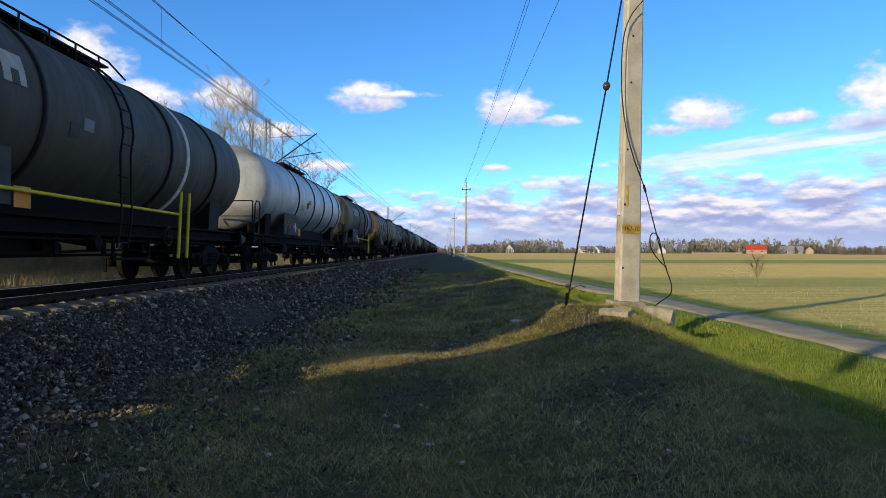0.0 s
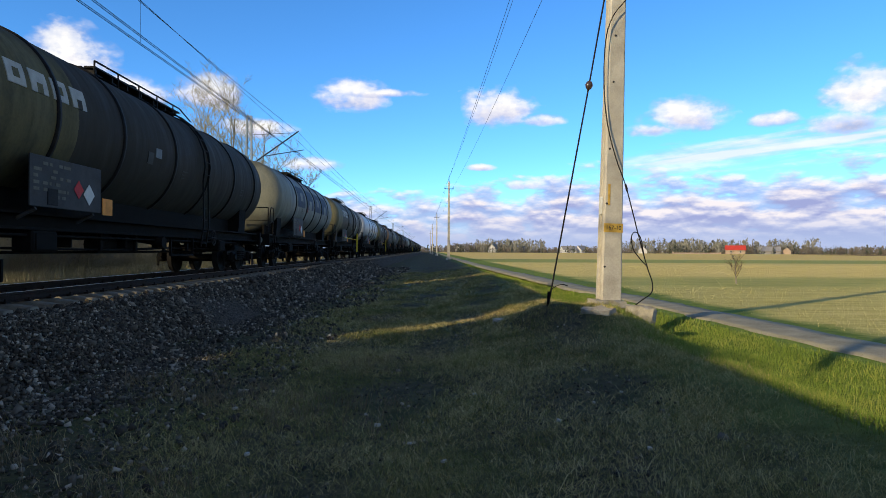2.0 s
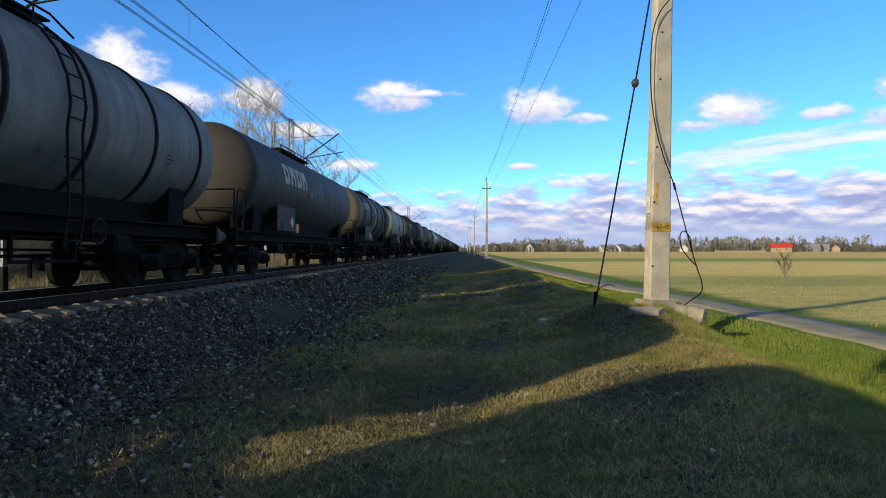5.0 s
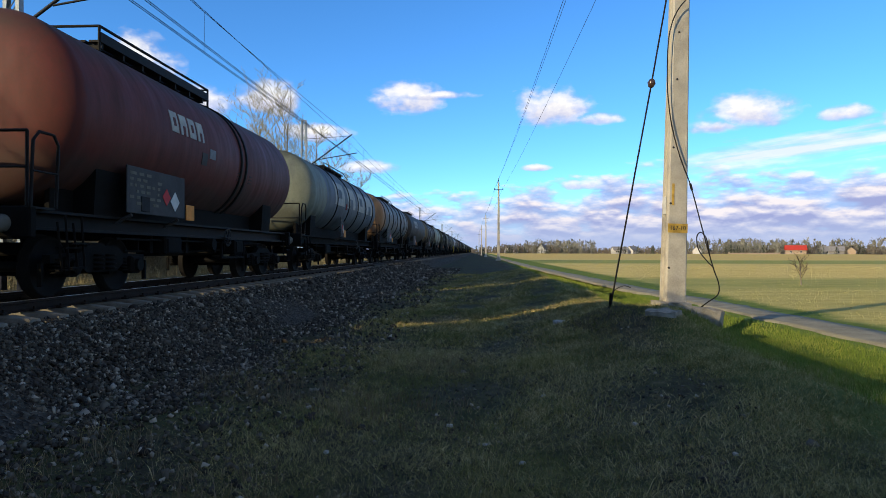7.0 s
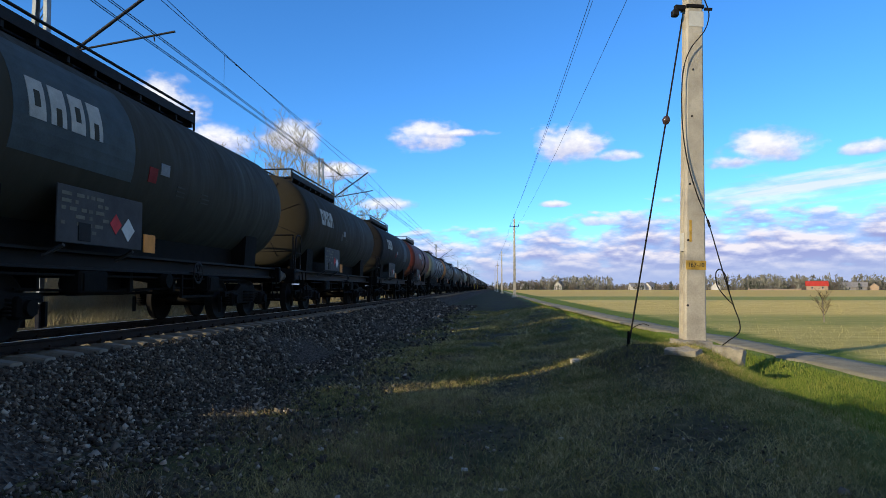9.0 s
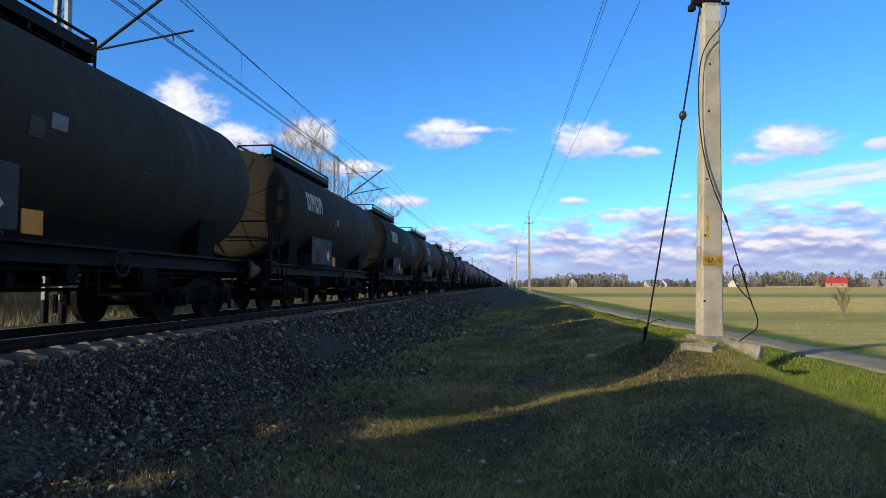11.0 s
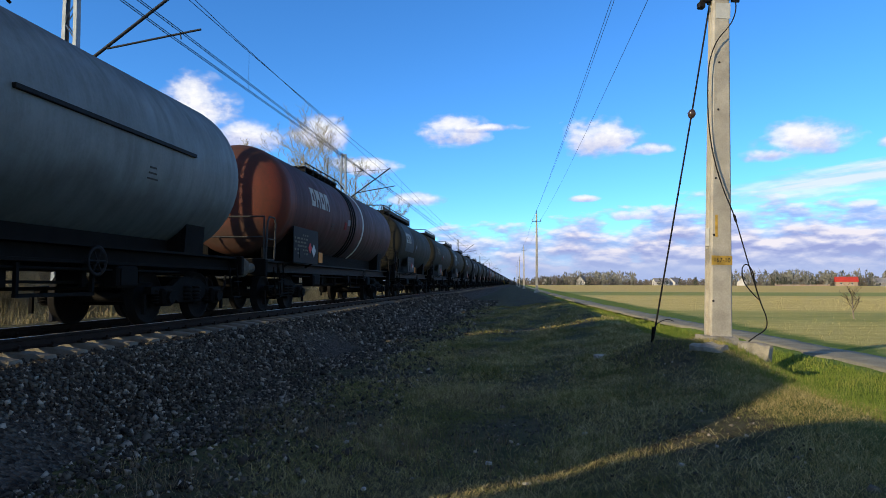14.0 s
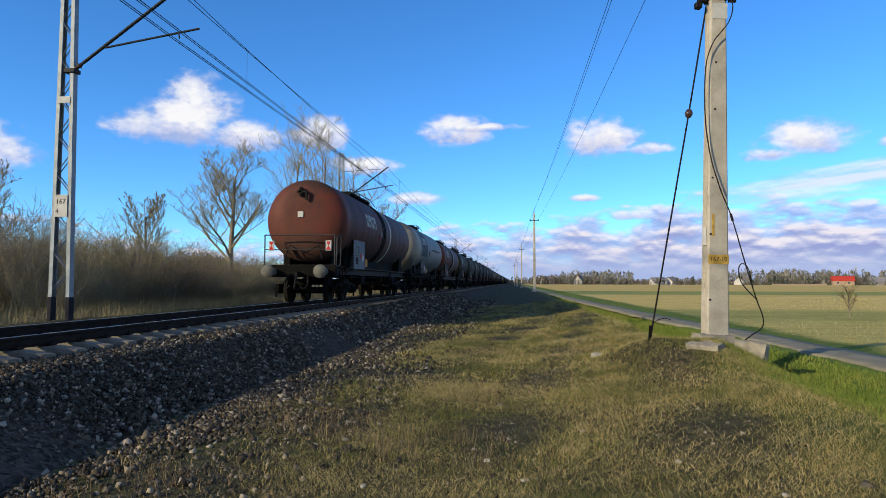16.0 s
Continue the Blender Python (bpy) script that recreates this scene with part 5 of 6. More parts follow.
def make_grass():
    rng = np.random.default_rng(21)
    parts = []
    for y0, y1, n, h, w in ((1.6, 6, 190000, 0.036, 0.0025), (6, 11, 130000, 0.044, 0.0040), (11, 20, 80000, 0.055, 0.009), (20, 45, 40000, 0.06, 0.02)):
        x, y = scatter(rng, n, -3.3, 3.9, y0, y1, 0.65)
        dens = 0.55 + 0.45 * np.sin(1.9 * x + 0.6 * y) * np.sin(1.1 * y - 1.3 * x)
        bare = np.clip((x + 2.75 + 0.45 * np.sin(y * 0.9)) / 1.5, 0.04, 1)
        keep = rng.uniform(0, 1, n) < np.clip(dens * 1.9 - 0.30, 0.07, 1) * bare
        x, y = x[keep], y[keep]
        tall = 0.75 + 0.7 * np.clip(np.sin(2.3 * x + 1.1 * y + 2) * np.sin(1.7 * y - x), 0, 1)
        parts.append((x, y, h * tall, np.full(len(x), w)))
    x, y, h, w = (np.concatenate(p) for p in zip(*parts))
    tagged(new("grass", blades("grass", x, y, land(x, y) - 0.005, h, w, M_BLADE, 22, 1.4)), "short dry winter grass in tufts", "grass", kind="stuff")
    x, y = scatter(rng, 9000, -3.1, 0.2, 2.0, 9.5, 0.97)
    keep = np.sin(1.4 * x + 2.2 * y) > -0.1
    x, y = x[keep], y[keep]
    tagged(new("grass_tufts", blades("grass_tufts", x, y, land(x, y) - 0.005, np.full(len(x), 0.10), np.full(len(x), 0.0045), M_BLADEDRY, 23, 0.6)), "longer straw-coloured grass tufts", "grass", kind="stuff")
    # bleached straw lying in drifts over the green
    n = 90000
    y = 1.8 + 15 * rng.uniform(0, 1, n) ** 1.5
    x = rng.uniform(-3.0, 3.7, n)
    drift = np.sin(0.9 * x + 0.55 * y + 0.6) * np.sin(0.75 * y - 0.8 * x + 1.9) + 0.35 * np.sin(2.7 * x - 1.9 * y) + 0.3 * (x > 0.4) * (y > 5.5)
    keep = rng.uniform(0, 1, n) < np.clip(0.10 + 0.75 * drift, 0.02, 1) * np.clip((x + 2.4) / 1.2, 0.1, 1)
    x, y = x[keep], y[keep]
    tagged(new("straw", blades("straw", x, y, land(x, y) + 0.004, np.full(len(x), 0.036), 0.0018 + 0.0004 * y, M_STRAW, 27, 1.8)), "bleached straw-coloured dead grass lying in drifts", "grass", kind="stuff")
    # fresh grass on the bank and along the lane
    xs, ys, hs, ws = [], [], [], []
    for y0, y1, n, h, w in ((3, 12, 42000, 0.05, 0.006), (12, 26, 34000, 0.055, 0.012), (26, 60, 20000, 0.06, 0.03)):
        x, y = scatter(rng, n, 3.4, 5.6, y0, y1, 0.3)
        xs.append(x), ys.append(y), hs.append(np.full(n, h)), ws.append(np.full(n, w))
    x, y, h, w = map(np.concatenate, (xs, ys, hs, ws))
    x = x - 0.022 * np.clip(y - 8, 0, 52) * np.clip((x - 3.4) / 2.2, 0, 1)
    tagged(new("bank_grass", blades("bank_grass", x, y, land(x, y) - 0.005, h, w, M_BLADEGREEN, 24, 0.3)), "fresh green grass on the bank", "grass", kind="stuff")
    # stubble beyond the lane
    n = 60000
    y = 7 + 60 * rng.uniform(0, 1, n) ** 1.6
    x = 7.3 + (y * 0.9 + 6) * rng.uniform(0, 1, n)
    row = np.round(y / 0.35) * 0.35 + rng.normal(0, 0.05, n)
    keep = rng.uniform(0, 1, n) < np.where((y > 25.5) & (y < 36), 0.12, 0.7)
    x, y = x[keep], np.where(rng.uniform(0, 1, n) < 0.6, row, y)[keep]
    d = np.hypot(x, y)
    tagged(new("stubble", blades("stubble", x, y, land(x, y) - 0.01, 0.022 + 0.0003 * d, 0.005 + 0.0006 * d, M_STUBBLE, 25, 0.4)), "pale cut stubble in the field", "stubble", kind="stuff")
    # dry weeds on the far side of the track
    n = 70000
    y = -14 + 84 * rng.uniform(0, 1, n) ** 1.25
    x = -10.3 - rng.gamma(1.6, 3.2, n)
    h = np.clip(0.25 + 0.05 * (-10.3 - x), 0.25, 0.8) * rng.uniform(0.4, 1.3, n)
    tagged(new("dry_weeds", blades("dry_weeds", x, y, land(x, y) - 0.02, h, np.full(n, 0.010), M_WEED, 26, 0.65)), "tall brown dry weeds beyond the track", "weeds", kind="stuff")


M_STUBBLE = blade_material("stubble_straw", (0.55, 0.43, 0.16), (0.46, 0.36, 0.12), (0.33, 0.29, 0.08), (0.64, 0.50, 0.20))
make_grass()


# ---- leafless trees and bushes ----
def grow(seed, height, spread, levels, forks, trunk_r, upright=0.5, start=0.25, thin=0.012):
    """Trunk and branch geometry of a bare tree: limbs fork again and again into fine twigs."""
    rng = random.Random(seed)
    trunk, crown = Geo(), Geo()

    def limb(p, d, length, r, level):
        n = 4 if level < 2 else 3
        pts, rad = [p.copy()], [r]
        for i in range(n):
            d = (d + Vector((rng.uniform(-1, 1), rng.uniform(-1, 1), rng.uniform(-0.5, 1) * upright)) * (0.05 if level == 0 else 0.12 + 0.06 * level)).normalized()
            p = p + d * (length / n)
            pts.append(p.copy())
            rad.append(max(thin * 0.5, r * (1 - 0.62 * (i + 1) / n)))
        (trunk if level == 0 else crown).tube(pts, rad, 8 if level == 0 else (5 if level == 1 else 3), level == 0)
        if level >= levels:
            return
        for k in range(forks[level]):
            f = (start if level == 0 else 0.25) + (1 - (start if level == 0 else 0.25)) * (k + rng.random()) / forks[level]
            i = min(int(f * n), n - 1)
            q = pts[i].lerp(pts[i + 1], f * n - i)
            a = rng.uniform(0, 2 * math.pi)
            out = Vector((math.cos(a), math.sin(a), 0))
            nd = (out * spread * rng.uniform(0.6, 1.2) + d * (1 - spread * 0.4) + Vector((0, 0, upright * 0.5))).normalized()
            limb(q, nd, length * rng.uniform(0.38, 0.62) * (1.15 - 0.45 * f), max(thin, rad[i] * 0.48), level + 1)

    limb(Vector((0, 0, -0.1)), Vector((rng.uniform(-0.05, 0.05), rng.uniform(-0.05, 0.05), 1)), height * 0.78, trunk_r, 0)
    return trunk, crown


def tree(x, y, seed, height, spread, forks, trunk_r, label, upright=0.5, start=0.25, twig=None, thin=0.012):
    t = tagged(empty("bare_tree", x, y, float(land(x, y)) - 0.05, seed * 37), label, "tree", "trees beyond the track")
    trunk, crown = grow(seed, height, spread, len(forks), forks, trunk_r, upright, start, thin)
    part("trunk", trunk, M_BARK, t)
    part("crown", crown, twig or M_TWIG, t, "leafless branches and twigs")
    return t


tree(-19.6, 45, 3, 10.6, 1.0, (12, 8, 7, 6), 0.24, "broad leafless tree with a forked crown", 0.75, 0.28, None, 0.012)
tree(-24.5, 70, 8, 19.0, 0.85, (12, 6, 5, 3), 0.20, "tall slender leafless tree", 0.7, 0.18, M_TWIGPALE, 0.016)
tree(-21.0, 72, 9, 20.0, 0.85, (12, 6, 5, 3), 0.20, "tall slender leafless tree with upswept limbs", 0.7, 0.18, M_TWIGPALE, 0.016)
tree(-18.6, 74, 12, 16.5, 0.85, (11, 6, 5, 3), 0.18, "slender leafless tree with pale twigs", 0.7, 0.18, M_TWIGPALE, 0.016)
tree(-23.5, 110, 14, 17.0, 0.75, (11, 6, 5, 3), 0.2, "round leafless tree far beyond the track", 0.6, 0.15, M_TWIGPALE, 0.022)
tree(-20.5, 112, 15, 14.5, 0.75, (10, 6, 5, 3), 0.18, "leafless tree far beyond the track", 0.6, 0.15, M_TWIGPALE, 0.022)
tree(-27.5, 33, 17, 7.0, 0.8, (10, 7, 6, 5), 0.12, "young leafless tree among the bushes", 0.6, 0.2)
tree(-17.0, 30, 18, 5.6, 0.7, (9, 7, 5, 5), 0.09, "thin leafless sapling among the bushes", 0.8, 0.2)
tree(-24.5, 27, 19, 6.2, 0.8, (10, 7, 5, 5), 0.10, "leafless shrubby tree at the weeds' edge", 0.6, 0.2)
# thin trees beyond the track behind the walker, known by their mottled shade on the grass
for k, (x, y, h) in enumerate(((-13.0, -7.4, 6.2), (-12.9, 1.9, 6.2), (-14.2, 6.6, 6.6))):
    tree(x, y, 60 + k, h, 0.95, (9, 6, 5), 0.11, "thin leafless tree beyond the track", 0.6, 0.12)
tree(13.3, 28.0, 23, 1.45, 0.9, (9, 5, 3), 0.035, "small bare sapling alone in the field", 0.7, 0.3, M_SAPLING, 0.007)


def bush_mesh(seed, height, stems, width):
    rng = random.Random(seed)
    g = Geo()
    for k in range(stems):
        a, r = rng.uniform(0, 2 * math.pi), width * 0.25 * math.sqrt(rng.random())
        p = Vector((r * math.cos(a), r * math.sin(a), -0.05))
        d = Vector((math.cos(a) * rng.uniform(0.1, 0.8), math.sin(a) * rng.uniform(0.1, 0.8), 1)).normalized()
        h = height * rng.uniform(0.55, 1.05)
        pts = [p]
        for i in range(4):
            d = (d + Vector((rng.uniform(-1, 1), rng.uniform(-1, 1), 0.2)) * 0.16).normalized()
            pts.append(pts[-1] + d * h / 4)
        g.tube(pts, [0.015, 0.011, 0.008, 0.006, 0.004], 3, False)
        for j in range(13):
            f = rng.uniform(0.8, 3.9)
            q = pts[int(f)].lerp(pts[int(f) + 1], f % 1)
            e = (d * 0.5 + Vector((rng.uniform(-1, 1), rng.uniform(-1, 1), rng.uniform(-0.1, 0.7)))).normalized()
            m = q + e * h * 0.14
            g.tube([q, m, m + (e + Vector((rng.uniform(-.5, .5), rng.uniform(-.5, .5), 0.5))).normalized() * h * 0.14], [0.008, 0.006, 0.004], 3, False)
            for _ in range(4):
                o = m + Vector((rng.uniform(-1, 1), rng.uniform(-1, 1), rng.uniform(-0.2, 0.9))) * h * 0.09
                g.tube([m, o], [0.005, 0.003], 3, False)
    return g.mesh("stems")


def make_bushes():
    rng = random.Random(31)
    kinds = [bush_mesh(40 + k, 3.2, 26, 2.6) for k in range(4)]
    for me, mat in zip(kinds, (M_TWIG, M_TWIGPALE, M_TWIG, M_BARK)):
        me.materials.append(mat)
    spots = []
    for k in range(125):
        y = 15 + 60 * rng.random()
        x = -13.5 - 0.16 * (y - 15) - rng.random() * 14
        if x < -0.56 * y - 16:
            continue
        spots.append((x, y, rng.uniform(0.5, 1.0) * (0.7 if x > -15.5 else 1.22)))
    for k in range(120):
        y = 19 + 32 * rng.random()
        spots.append((-13.0 - 0.10 * (y - 19) - 6.5 * rng.random(), y, rng.uniform(0.45, 0.95)))
    for x, y, s in spots:
        b = part("bush", kinds[rng.randrange(4)], M_TWIG, at=pose(x, y, float(land(x, y)), 0, 0, rng.uniform(0, 360)) @ Matrix.Scale(s, 4))
        tagged(b, "leafless brown bush of many thin stems", "bush", "bushes beyond the track")


make_bushes()


# ---- the far side of the fields ----
def make_far_woods():
    """Rows of winter trees half a kilometre off: trunks with ragged crowns of small twig tufts."""
    rng = np.random.default_rng(51)
    for name, mat, n, kind, lab in (("far_woods", M_FARWOOD, 1500, 0, "brown winter woods along the far edge of the fields"), ("far_pale_trees", M_FARPALE, 230, 1, "pale tall trees in the far woods"), ("far_evergreens", M_EVERGREEN, 150, 2, "dark evergreens in the far woods")):
        V, F = [], []
        k = 0
        for _ in range(n):
            az = np.radians(rng.uniform(-2.0, 44.0) if kind == 0 else (rng.choice([rng.uniform(16, 31), rng.uniform(20, 25), rng.uniform(4, 10)]) if kind == 1 else rng.uniform(-1, 44)))
            dist = rng.uniform(520, 640) if kind != 2 else rng.uniform(500, 560)
            x, y = dist * np.sin(az), dist * np.cos(az)
            h = (rng.uniform(4.0, 7.5), rng.uniform(8.0, 12.0), rng.uniform(3.5, 7.0))[kind]
            if kind == 0:
                h *= 0.8 + 0.35 * np.sin(az * 23) * np.sin(az * 9 + 1)
            w = h * (0.42, 0.26, 0.33)[kind]
            m = (60, 60, 46)[kind]
            t = rng.uniform(0.04, 1, m)
            prof = np.sqrt(np.clip(np.sin(np.pi * np.clip(t * 0.92 + 0.08, 0, 1)), 0, 1)) if kind < 2 else (1.05 - t)
            a = rng.uniform(0, 2 * np.pi, m)
            rr = w * prof * np.sqrt(rng.uniform(0.1, 1, m))
            c = np.stack([x + rr * np.cos(a), y + rr * np.sin(a), -0.6 + h * t], -1)
            s = h * 0.07 * rng.uniform(0.5, 1.4, m)
            tri = rng.normal(size=(m, 3, 3)) * s[:, None, None] * np.array([0.7, 0.7, 1.3])
            V.append((c[:, None] + tri).reshape(-1, 3))
            F.append(k + np.arange(3 * m).reshape(-1, 3))
            k += 3 * m
            V.append(np.array([(x - 0.2, y, -0.8), (x + 0.2, y, -0.8), (x, y, h * 0.8)]))
            F.append(np.array([[k, k + 1, k + 2]]))
            k += 3
        ob = new(name, bulk(name, np.concatenate(V), np.concatenate(F), mat))
        tagged(ob, lab, "woods", kind="stuff")
    # the dark wood far behind the bushes on the other side
    V, F, k = [], [], 0
    for _ in range(420):
        az, dist = np.radians(rng.uniform(-52, -24)), rng.uniform(330, 420)
        x, y, h = dist * np.sin(az), dist * np.cos(az), rng.uniform(9, 15)
        m = 50
        t, a = rng.uniform(0, 1, m), rng.uniform(0, 2 * np.pi, m)
        rr = h * 0.3 * np.sqrt(rng.uniform(0, 1, m)) * (1.1 - t * 0.8)
        c = np.stack([x + rr * np.cos(a), y + rr * np.sin(a), -1 + h * t], -1)
        V.append((c[:, None] + rng.normal(size=(m, 3, 3)) * h * 0.07).reshape(-1, 3))
        F.append(k + np.arange(3 * m).reshape(-1, 3))
        k += 3 * m
    tagged(new("far_forest", bulk("far_forest", np.concatenate(V), np.concatenate(F), M_EVERGREEN)), "dark forest behind the bushes", "woods", kind="stuff")


make_far_woods()

M_WALLWHITE = simple("house_plaster", (0.55, 0.53, 0.49), 0.9, 0, 0.6, 0.15, 0.0)
M_WALLTAN = simple("house_wall_tan", (0.36, 0.27, 0.19), 0.9, 0, 0.6, 0.2, 0.0)
M_ROOFRED = simple("roof_red", (0.45, 0.05, 0.035), 0.7, 0, 0.8, 0.25, 0.0)
M_ROOFGREY = simple("roof_grey", (0.22, 0.21, 0.20), 0.8, 0, 0.8, 0.25, 0.0)
M_PANE = simple("dark_pane", (0.03, 0.035, 0.04), 0.1, 0, 1, 0.2, 0.0)


def house(x, y, rz, w, d, h, rise, wall, roof, label, windows=3, chimney=True):
    b = tagged(empty("house", x, y, float(land(x, y)), rz), label, "house", "houses beyond the fields")
    part("wall", Geo().prism([(-d / 2, 0), (d / 2, 0), (d / 2, h), (0, h + rise), (-d / 2, h)], -w / 2, w / 2, "x"), wall, b)
    for s in (-1, 1):
        e = 0.5
        sl = rise / (d / 2)
        y0, z0, y1, z1 = 0.0, h + rise + 0.18, s * (d / 2 + e), h - sl * e + 0.18
        g = Geo()
        verts = [(-w / 2 - e, y0, z0), (w / 2 + e, y0, z0), (w / 2 + e, y1, z1), (-w / 2 - e, y1, z1)]
        verts += [(a, c, z - 0.16) for a, c, z in verts]
        g.add(verts, [(0, 1, 2, 3), (7, 6, 5, 4), (0, 4, 5, 1), (1, 5, 6, 2), (2, 6, 7, 3), (3, 7, 4, 0)])
        r = part("roof", g, roof, b)
    if chimney:
        part("chimney", Geo().box((w * 0.2, 0.4, h + rise + 0.4), (0.7, 0.6, 1.3), chamfer=0.05), M_ROOFGREY, r)
    for k in range(windows):
        cx = -w / 2 + w * (k + 0.5) / windows
        win = part("window", Geo().box((cx, -d / 2 - 0.01, h * 0.55), (1.2, 0.14, 1.4)), M_WHITE, b)
        part("pane", Geo().box((cx, -d / 2 - 0.09, h * 0.55), (1.0, 0.03, 1.2)), M_PANE, win)
    return b


house(210.5, 449, -20, 12.0, 8.0, 3.0, 2.8, M_WALLTAN, M_ROOFRED, "low barn with a bright red roof", 2, False)
house(236, 452, -25, 13, 8, 2.4, 2.8, M_ROOFGREY, M_ROOFGREY, "grey farm building with a pale gable", 2, False)
house(247, 450, 60, 6, 5, 2.4, 2.2, M_WALLTAN, M_ROOFGREY, "small tan farm house", 2, False)
house(52.0, 530, 62, 9.0, 7.5, 3.0, 4.0, M_WALLWHITE, M_ROOFGREY, "white house with a steep gable", 2)
house(27.0, 545, 30, 9.0, 7.0, 3.2, 3.4, M_WALLWHITE, M_ROOFGREY, "white house among the far trees", 2)
house(110.0, 520, 10, 11, 7, 2.8, 2.6, M_WALLWHITE, M_ROOFGREY, "white bungalow at the wood's edge", 3)
house(121.0, 524, 40, 8, 7, 2.8, 3.0, M_WALLWHITE, M_ROOFGREY, "white outbuilding at the wood's edge", 2)
house(163.0, 500, 70, 8, 6, 2.6, 2.8, M_WALLWHITE, M_ROOFGREY, "white gabled house in the far trees", 2)
# long pale farm wall and a strip of ploughed soil before it
tagged(part("farm_wall", Geo().box((185, 452, 0.2), (34, 0.4, 1.0), chamfer=0.05).box((168.5, 452, 0.3), (0.8, 0.8, 1.4), chamfer=0.05).box((201.5, 452, 0.3), (0.8, 0.8, 1.4), chamfer=0.05), M_WALLTAN), "long low tan farm wall", "wall")
M_PLOUGH = simple("ploughed_soil", (0.085, 0.04, 0.032), 0.95, 0, 0.15, 0.3, 0.0)
tagged(part("ploughed_strip", Geo().box((285, 340, -0.12), (150, 60, 0.12), chamfer=0.05), M_PLOUGH), "dark red-brown strip of ploughed soil", "ploughed soil", kind="structure")


# ---- clouds: a far backdrop that drifts slowly ----
CLOUDS = ((-4.9, 13.0, 3.3, 1.6), (-2.2, 13.4, 3.0, 0.45), (7.4, 12.1, 3.4, 1.9), (11.2, 11.1, 1.9, 0.6), (22.9, 10.9, 3.5, 1.6), (20.4, 10.0, 1.9, 0.7), (29.7, 10.2, 1.7, 0.7), (35.6, 11.2, 2.8, 2.6), (34.4, 9.6, 2.6, 1.2), (-27.2, 13.6, 3.6, 3.2), (-29.6, 12.2, 4.0, 1.5), (-23.5, 12.0, 3.8, 1.5), (-16.9, 12.6, 2.6, 1.7), (-13.2, 10.0, 3.0, 0.9), (-8.5, 7.2, 2.6, 0.7), (10.0, 5.7, 1.9, 0.55), (6.0, 7.2, 1.2, 0.35), (-43.0, 9.5, 5.0, 2.2), (45.0, 13.0, 5.0, 2.0))
DRIFT = 1.9


def cloud_material():
    n = Nodes("drifting_clouds")
    v = n.coord()
    xyz = n.node("ShaderNodeSeparateXYZ", Vector=v).outputs
    az = n.math("MULTIPLY", n.math("ARCTAN2", xyz[0], xyz[1]), 57.2958)
    flat = n.math("SQRT", n.math("ADD", n.math("MULTIPLY", xyz[0], xyz[0]), n.math("MULTIPLY", xyz[1], xyz[1])))
    el = n.math("MULTIPLY", n.math("ARCTAN2", xyz[2], flat), 57.2958)
    co = n.tree.nodes.new("ShaderNodeCombineXYZ")
    n.put(co.inputs[0], az)
    n.put(co.inputs[1], n.math("MULTIPLY", el, 1.5))
    p = co.outputs[0]
    puff = n.noise(p, 0.42, 4, 0.45)
    fine = n.noise(p, 1.3, 4, 0.5)
    rag = n.math("ADD", n.math("MULTIPLY", n.math("SUBTRACT", puff, 0.5), 2.4), n.math("MULTIPLY", n.math("SUBTRACT", fine, 0.5), 0.9))
    best, lift = None, None
    for a, e, w, h in CLOUDS:
        u = n.math("DIVIDE", n.math("SUBTRACT", az, a), w)
        t = n.math("DIVIDE", n.math("SUBTRACT", el, e), h)
        low = n.math("MULTIPLY", n.math("MINIMUM", t, 0.0), 0.35)
        t2 = n.math("ADD", t, low)
        d = n.math("SUBTRACT", 1.0, n.math("ADD", n.math("MULTIPLY", u, u), n.math("MULTIPLY", t2, t2)))
        d = n.math("MAXIMUM", d, -3.0)
        lit = n.math("MULTIPLY", t, n.math("MULTIPLY", n.math("MAXIMUM", n.math("ADD", d, 1.0), 0.0), 0.5))
        best = d if best is None else n.math("MAXIMUM", best, d)
        lift = lit if lift is None else n.math("ADD", lift, lit)
    body = n.math("ADD", best, rag)
    alpha = n.ramp(n.math("MULTIPLY", n.math("ADD", body, 0.6), 0.5), (0.16, 0.0), (0.34, 0.22), (0.56, 0.75), (0.82, 1.0))
    shade = n.math("ADD", n.math("MULTIPLY", lift, 0.75), n.math("ADD", n.math("MULTIPLY", n.math("SUBTRACT", fine, 0.5), 0.7), 0.62))
    white = n.ramp(shade, (0.15, (0.42, 0.50, 0.78)), (0.5, (0.70, 0.72, 0.90)), (0.85, (0.96, 0.96, 0.99)))
    # glowing broken cloud added outside the view, to whiten the fill light
    wide = n.tree.nodes.new("ShaderNodeCombineXYZ")
    n.put(wide.inputs[0], n.math("ABSOLUTE", az))
    n.put(wide.inputs[1], n.math("MULTIPLY", el, 1.5))
    rest = n.noise(wide.outputs[0], 0.085, 7, 0.55)
    around = n.ramp(n.math("DIVIDE", n.math("ADD", n.math("ABSOLUTE", az), n.math("MAXIMUM", n.math("SUBTRACT", n.math("MULTIPLY", el, 2.0), 40.0), 0.0)), 180.0), (0.27, 0.0), (0.42, 1.0))
    a4 = n.math("MULTIPLY", n.ramp(rest, (0.46, 0.0), (0.60, 0.80)), around)
    # the bank along the horizon
    co2 = n.tree.nodes.new("ShaderNodeCombineXYZ")
    n.put(co2.inputs[0], n.math("MULTIPLY", az, 0.45))
    n.put(co2.inputs[1], n.math("MULTIPLY", el, 1.25))
    bank = n.noise(co2.outputs[0], 0.6, 5, 0.5)
    side = n.math("MULTIPLY", n.math("MAXIMUM", n.math("MINIMUM", n.math("ADD", az, 14.0), 30.0), 0.0), 0.011)
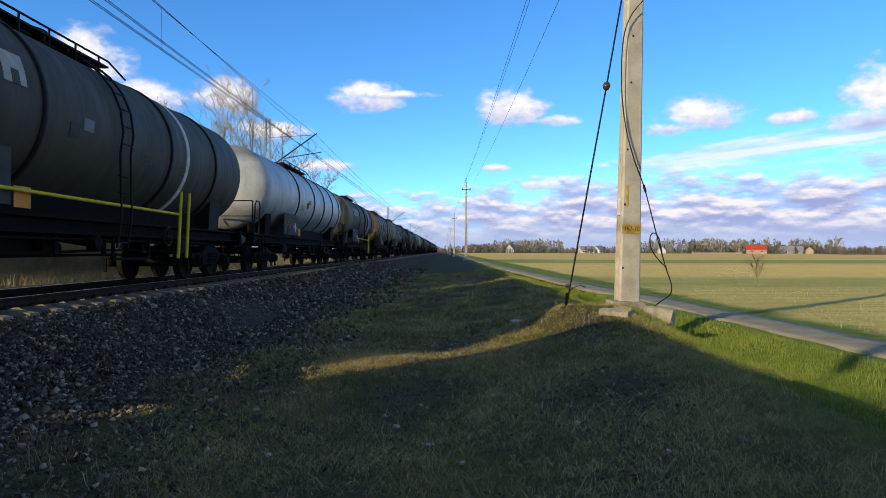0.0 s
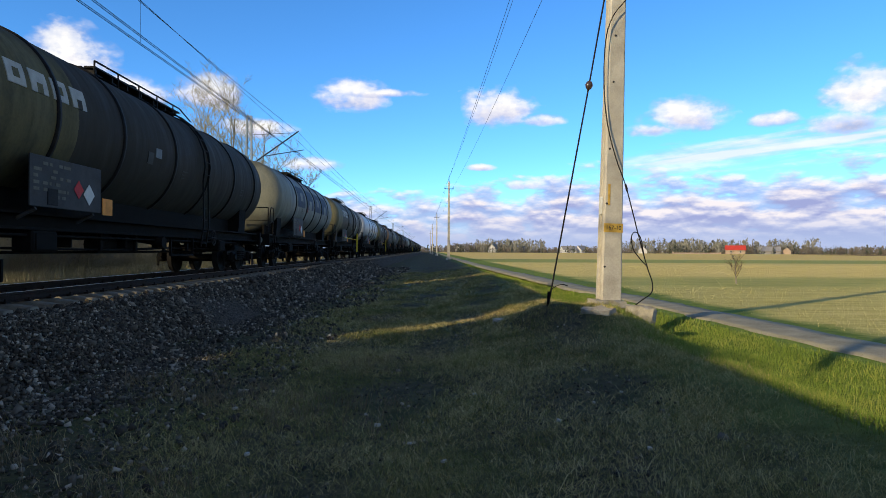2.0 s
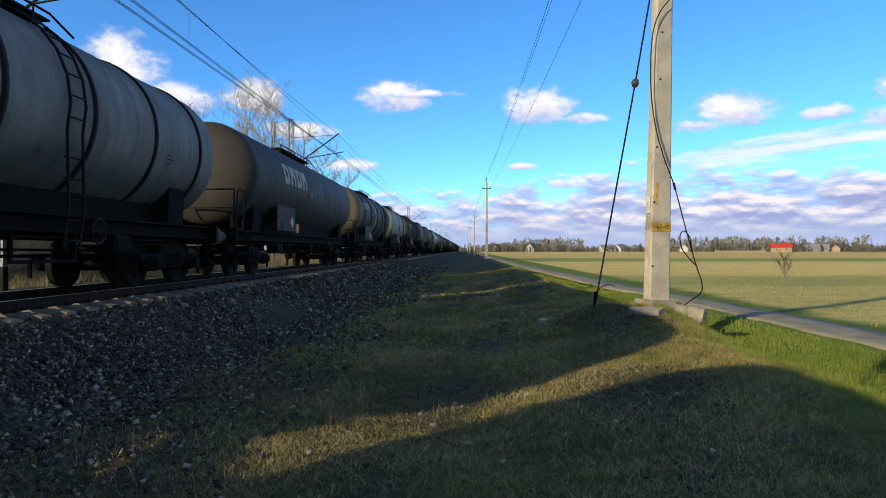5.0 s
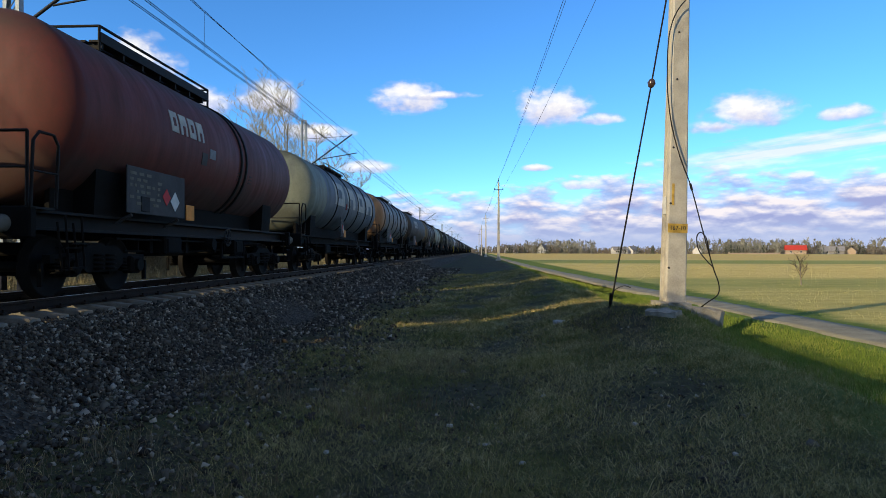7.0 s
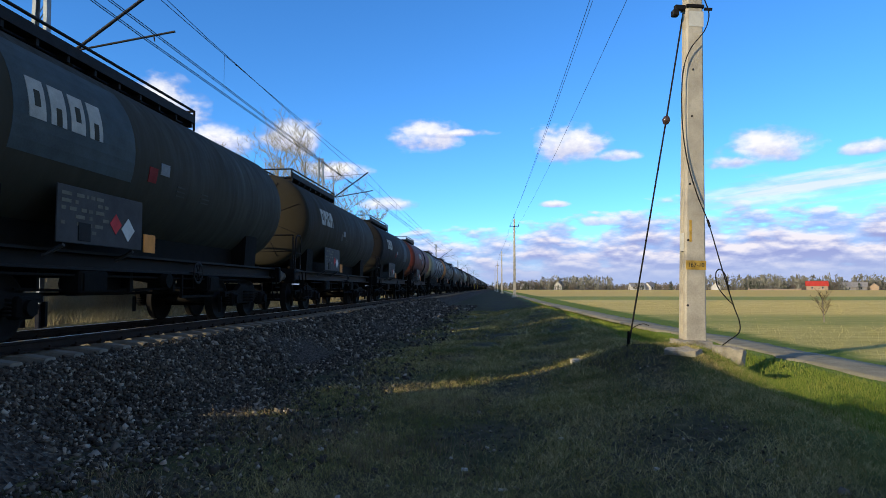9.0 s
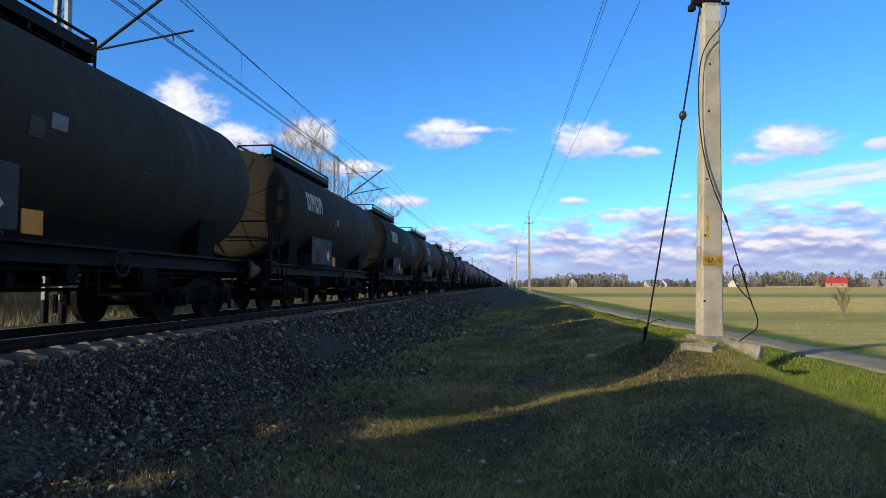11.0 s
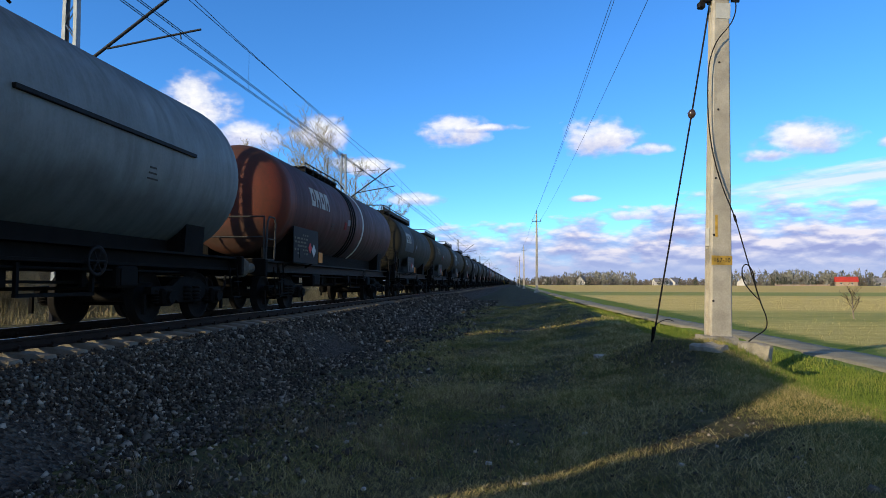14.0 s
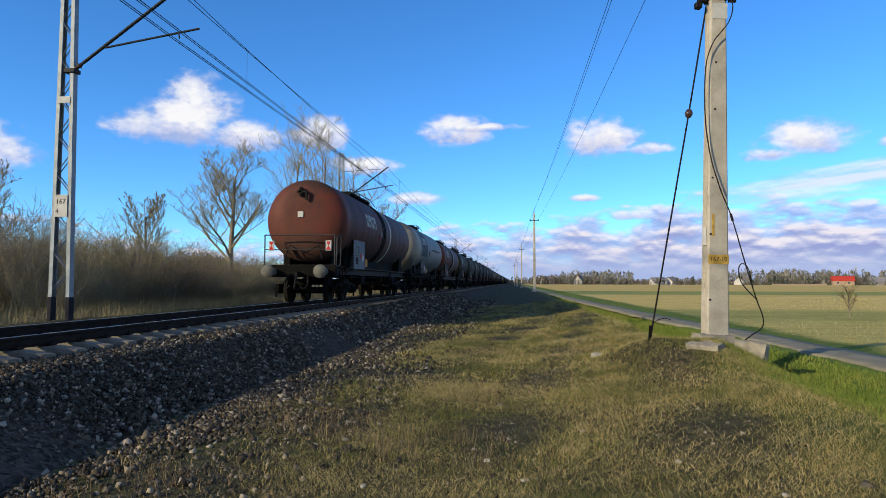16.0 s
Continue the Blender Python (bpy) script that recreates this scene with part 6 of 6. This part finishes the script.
    bias = n.ramp(n.math("DIVIDE", el, 10.0), (0.0, 0.78), (0.28, 0.66), (0.45, 0.50), (0.60, 0.30), (0.78, 0.12), (0.95, 0.0))
    cover = n.math("ADD", n.math("ADD", bank, n.math("MULTIPLY", n.math("SUBTRACT", bias, 0.5), 1.0)), n.math("SUBTRACT", side, 0.14))
    a2 = n.ramp(cover, (0.42, 0.0), (0.56, 0.8), (0.75, 1.0))
    up = n.tree.nodes.new("ShaderNodeCombineXYZ")
    n.put(up.inputs[0], n.math("MULTIPLY", az, 0.45))
    n.put(up.inputs[1], n.math("ADD", n.math("MULTIPLY", el, 1.25), 0.45))
    bank_up = n.noise(up.outputs[0], 0.6, 5, 0.5)
    rim = n.math("ADD", n.math("MULTIPLY", n.math("SUBTRACT", bank, bank_up), 3.2), 0.48)
    tint = n.ramp(rim, (0.2, (0.33, 0.38, 0.70)), (0.5, (0.52, 0.56, 0.82)), (0.85, (0.88, 0.84, 0.93)))
    haze = n.ramp(n.math("DIVIDE", el, 10.0), (0.0, 1.0), (0.12, 0.8), (0.3, 0.0))
    tint = n.mix(haze, tint, (0.40, 0.50, 0.80))
    # thin streak above the bank
    co3 = n.tree.nodes.new("ShaderNodeCombineXYZ")
    n.put(co3.inputs[0], n.math("MULTIPLY", az, 0.10))
    n.put(co3.inputs[1], n.math("SUBTRACT", n.math("MULTIPLY", el, 1.1), n.math("MULTIPLY", az, 0.09)))
    wisp = n.noise(co3.outputs[0], 1.0, 6, 0.55)
    mid = n.math("SUBTRACT", 1.0, n.math("ABSOLUTE", n.math("DIVIDE", n.math("SUBTRACT", el, n.math("ADD", 5.6, n.math("MULTIPLY", az, 0.085))), 1.5)))
    right = n.ramp(n.math("DIVIDE", az, 40.0), (0.33, 0.0), (0.55, 1.0))
    a3 = n.math("MULTIPLY", n.ramp(n.math("ADD", wisp, n.math("MULTIPLY", mid, 0.35)), (0.55, 0.0), (0.85, 0.85)), right)
    alpha_all = n.math("MAXIMUM", n.math("MAXIMUM", alpha, a4), n.math("MAXIMUM", a2, a3))
    col = n.mix(a3, tint, (0.90, 0.93, 0.98))
    col = n.mix(alpha, col, white)
    col = n.mix(a4, col, (0.63, 0.61, 0.58))
    em = n.node("ShaderNodeEmission", Color=col, Strength=0.95)
    tr = n.node("ShaderNodeBsdfTransparent")
    mx = n.tree.nodes.new("ShaderNodeMixShader")
    n.put(mx.inputs[0], alpha_all)
    n.tree.links.new(tr.outputs[0], mx.inputs[1])
    n.tree.links.new(em.outputs[0], mx.inputs[2])
    n.tree.links.new(mx.outputs[0], n.out.inputs["Surface"])
    return n.mat


def make_clouds():
    V, F, R = [], [], 3800.0
    A, E = np.radians(np.linspace(-180, 180, 97)), np.radians(np.linspace(-0.6, 62, 30))
    for e in E:
        for a in A:
            V.append((R * math.cos(e) * math.sin(a), R * math.cos(e) * math.cos(a), R * math.sin(e)))
    w = len(A)
    for i in range(len(E) - 1):
        for j in range(w - 1):
            F.append((i * w + j, i * w + j + 1, (i + 1) * w + j + 1, (i + 1) * w + j))
    ob = new("cloud_backdrop", bulk("cloud_backdrop", V, F, cloud_material()))
    ob.visible_shadow = False
    return tagged(ob, "white fair-weather clouds over a lilac bank", "clouds", kind="structure")


clouds = make_clouds()


def motions():
    """The train runs ahead at a steady pace; every wheelset rolls with it."""
    for w, c in WAGONS:
        walk(w, [(t, pose(TRACK_X, c + SPEED * t, RAIL_Z)) for t in (0.0, 4.0, 8.0, 12.0, 16.0)])
    walk(clouds, [(t, pose(0, 0, 0, 0, 0, DRIFT * (1 - t / 16))) for t in (0.0, 8.0, 16.0)])
    turn = math.degrees(SPEED / WHEEL_R)
    first = {}
    for w, d in WHEELS:
        if d not in first:
            walk(w, [(k / 30, pose(0, d, WHEEL_R, -turn * k / 30)) for k in range(481)])
            first[d] = w
        else:
            w.rotation_mode = "QUATERNION"
            keys = w.animation_data_create()
            keys.action = first[d].animation_data.action
            keys.action_slot = first[d].animation_data.action_slot


motions()
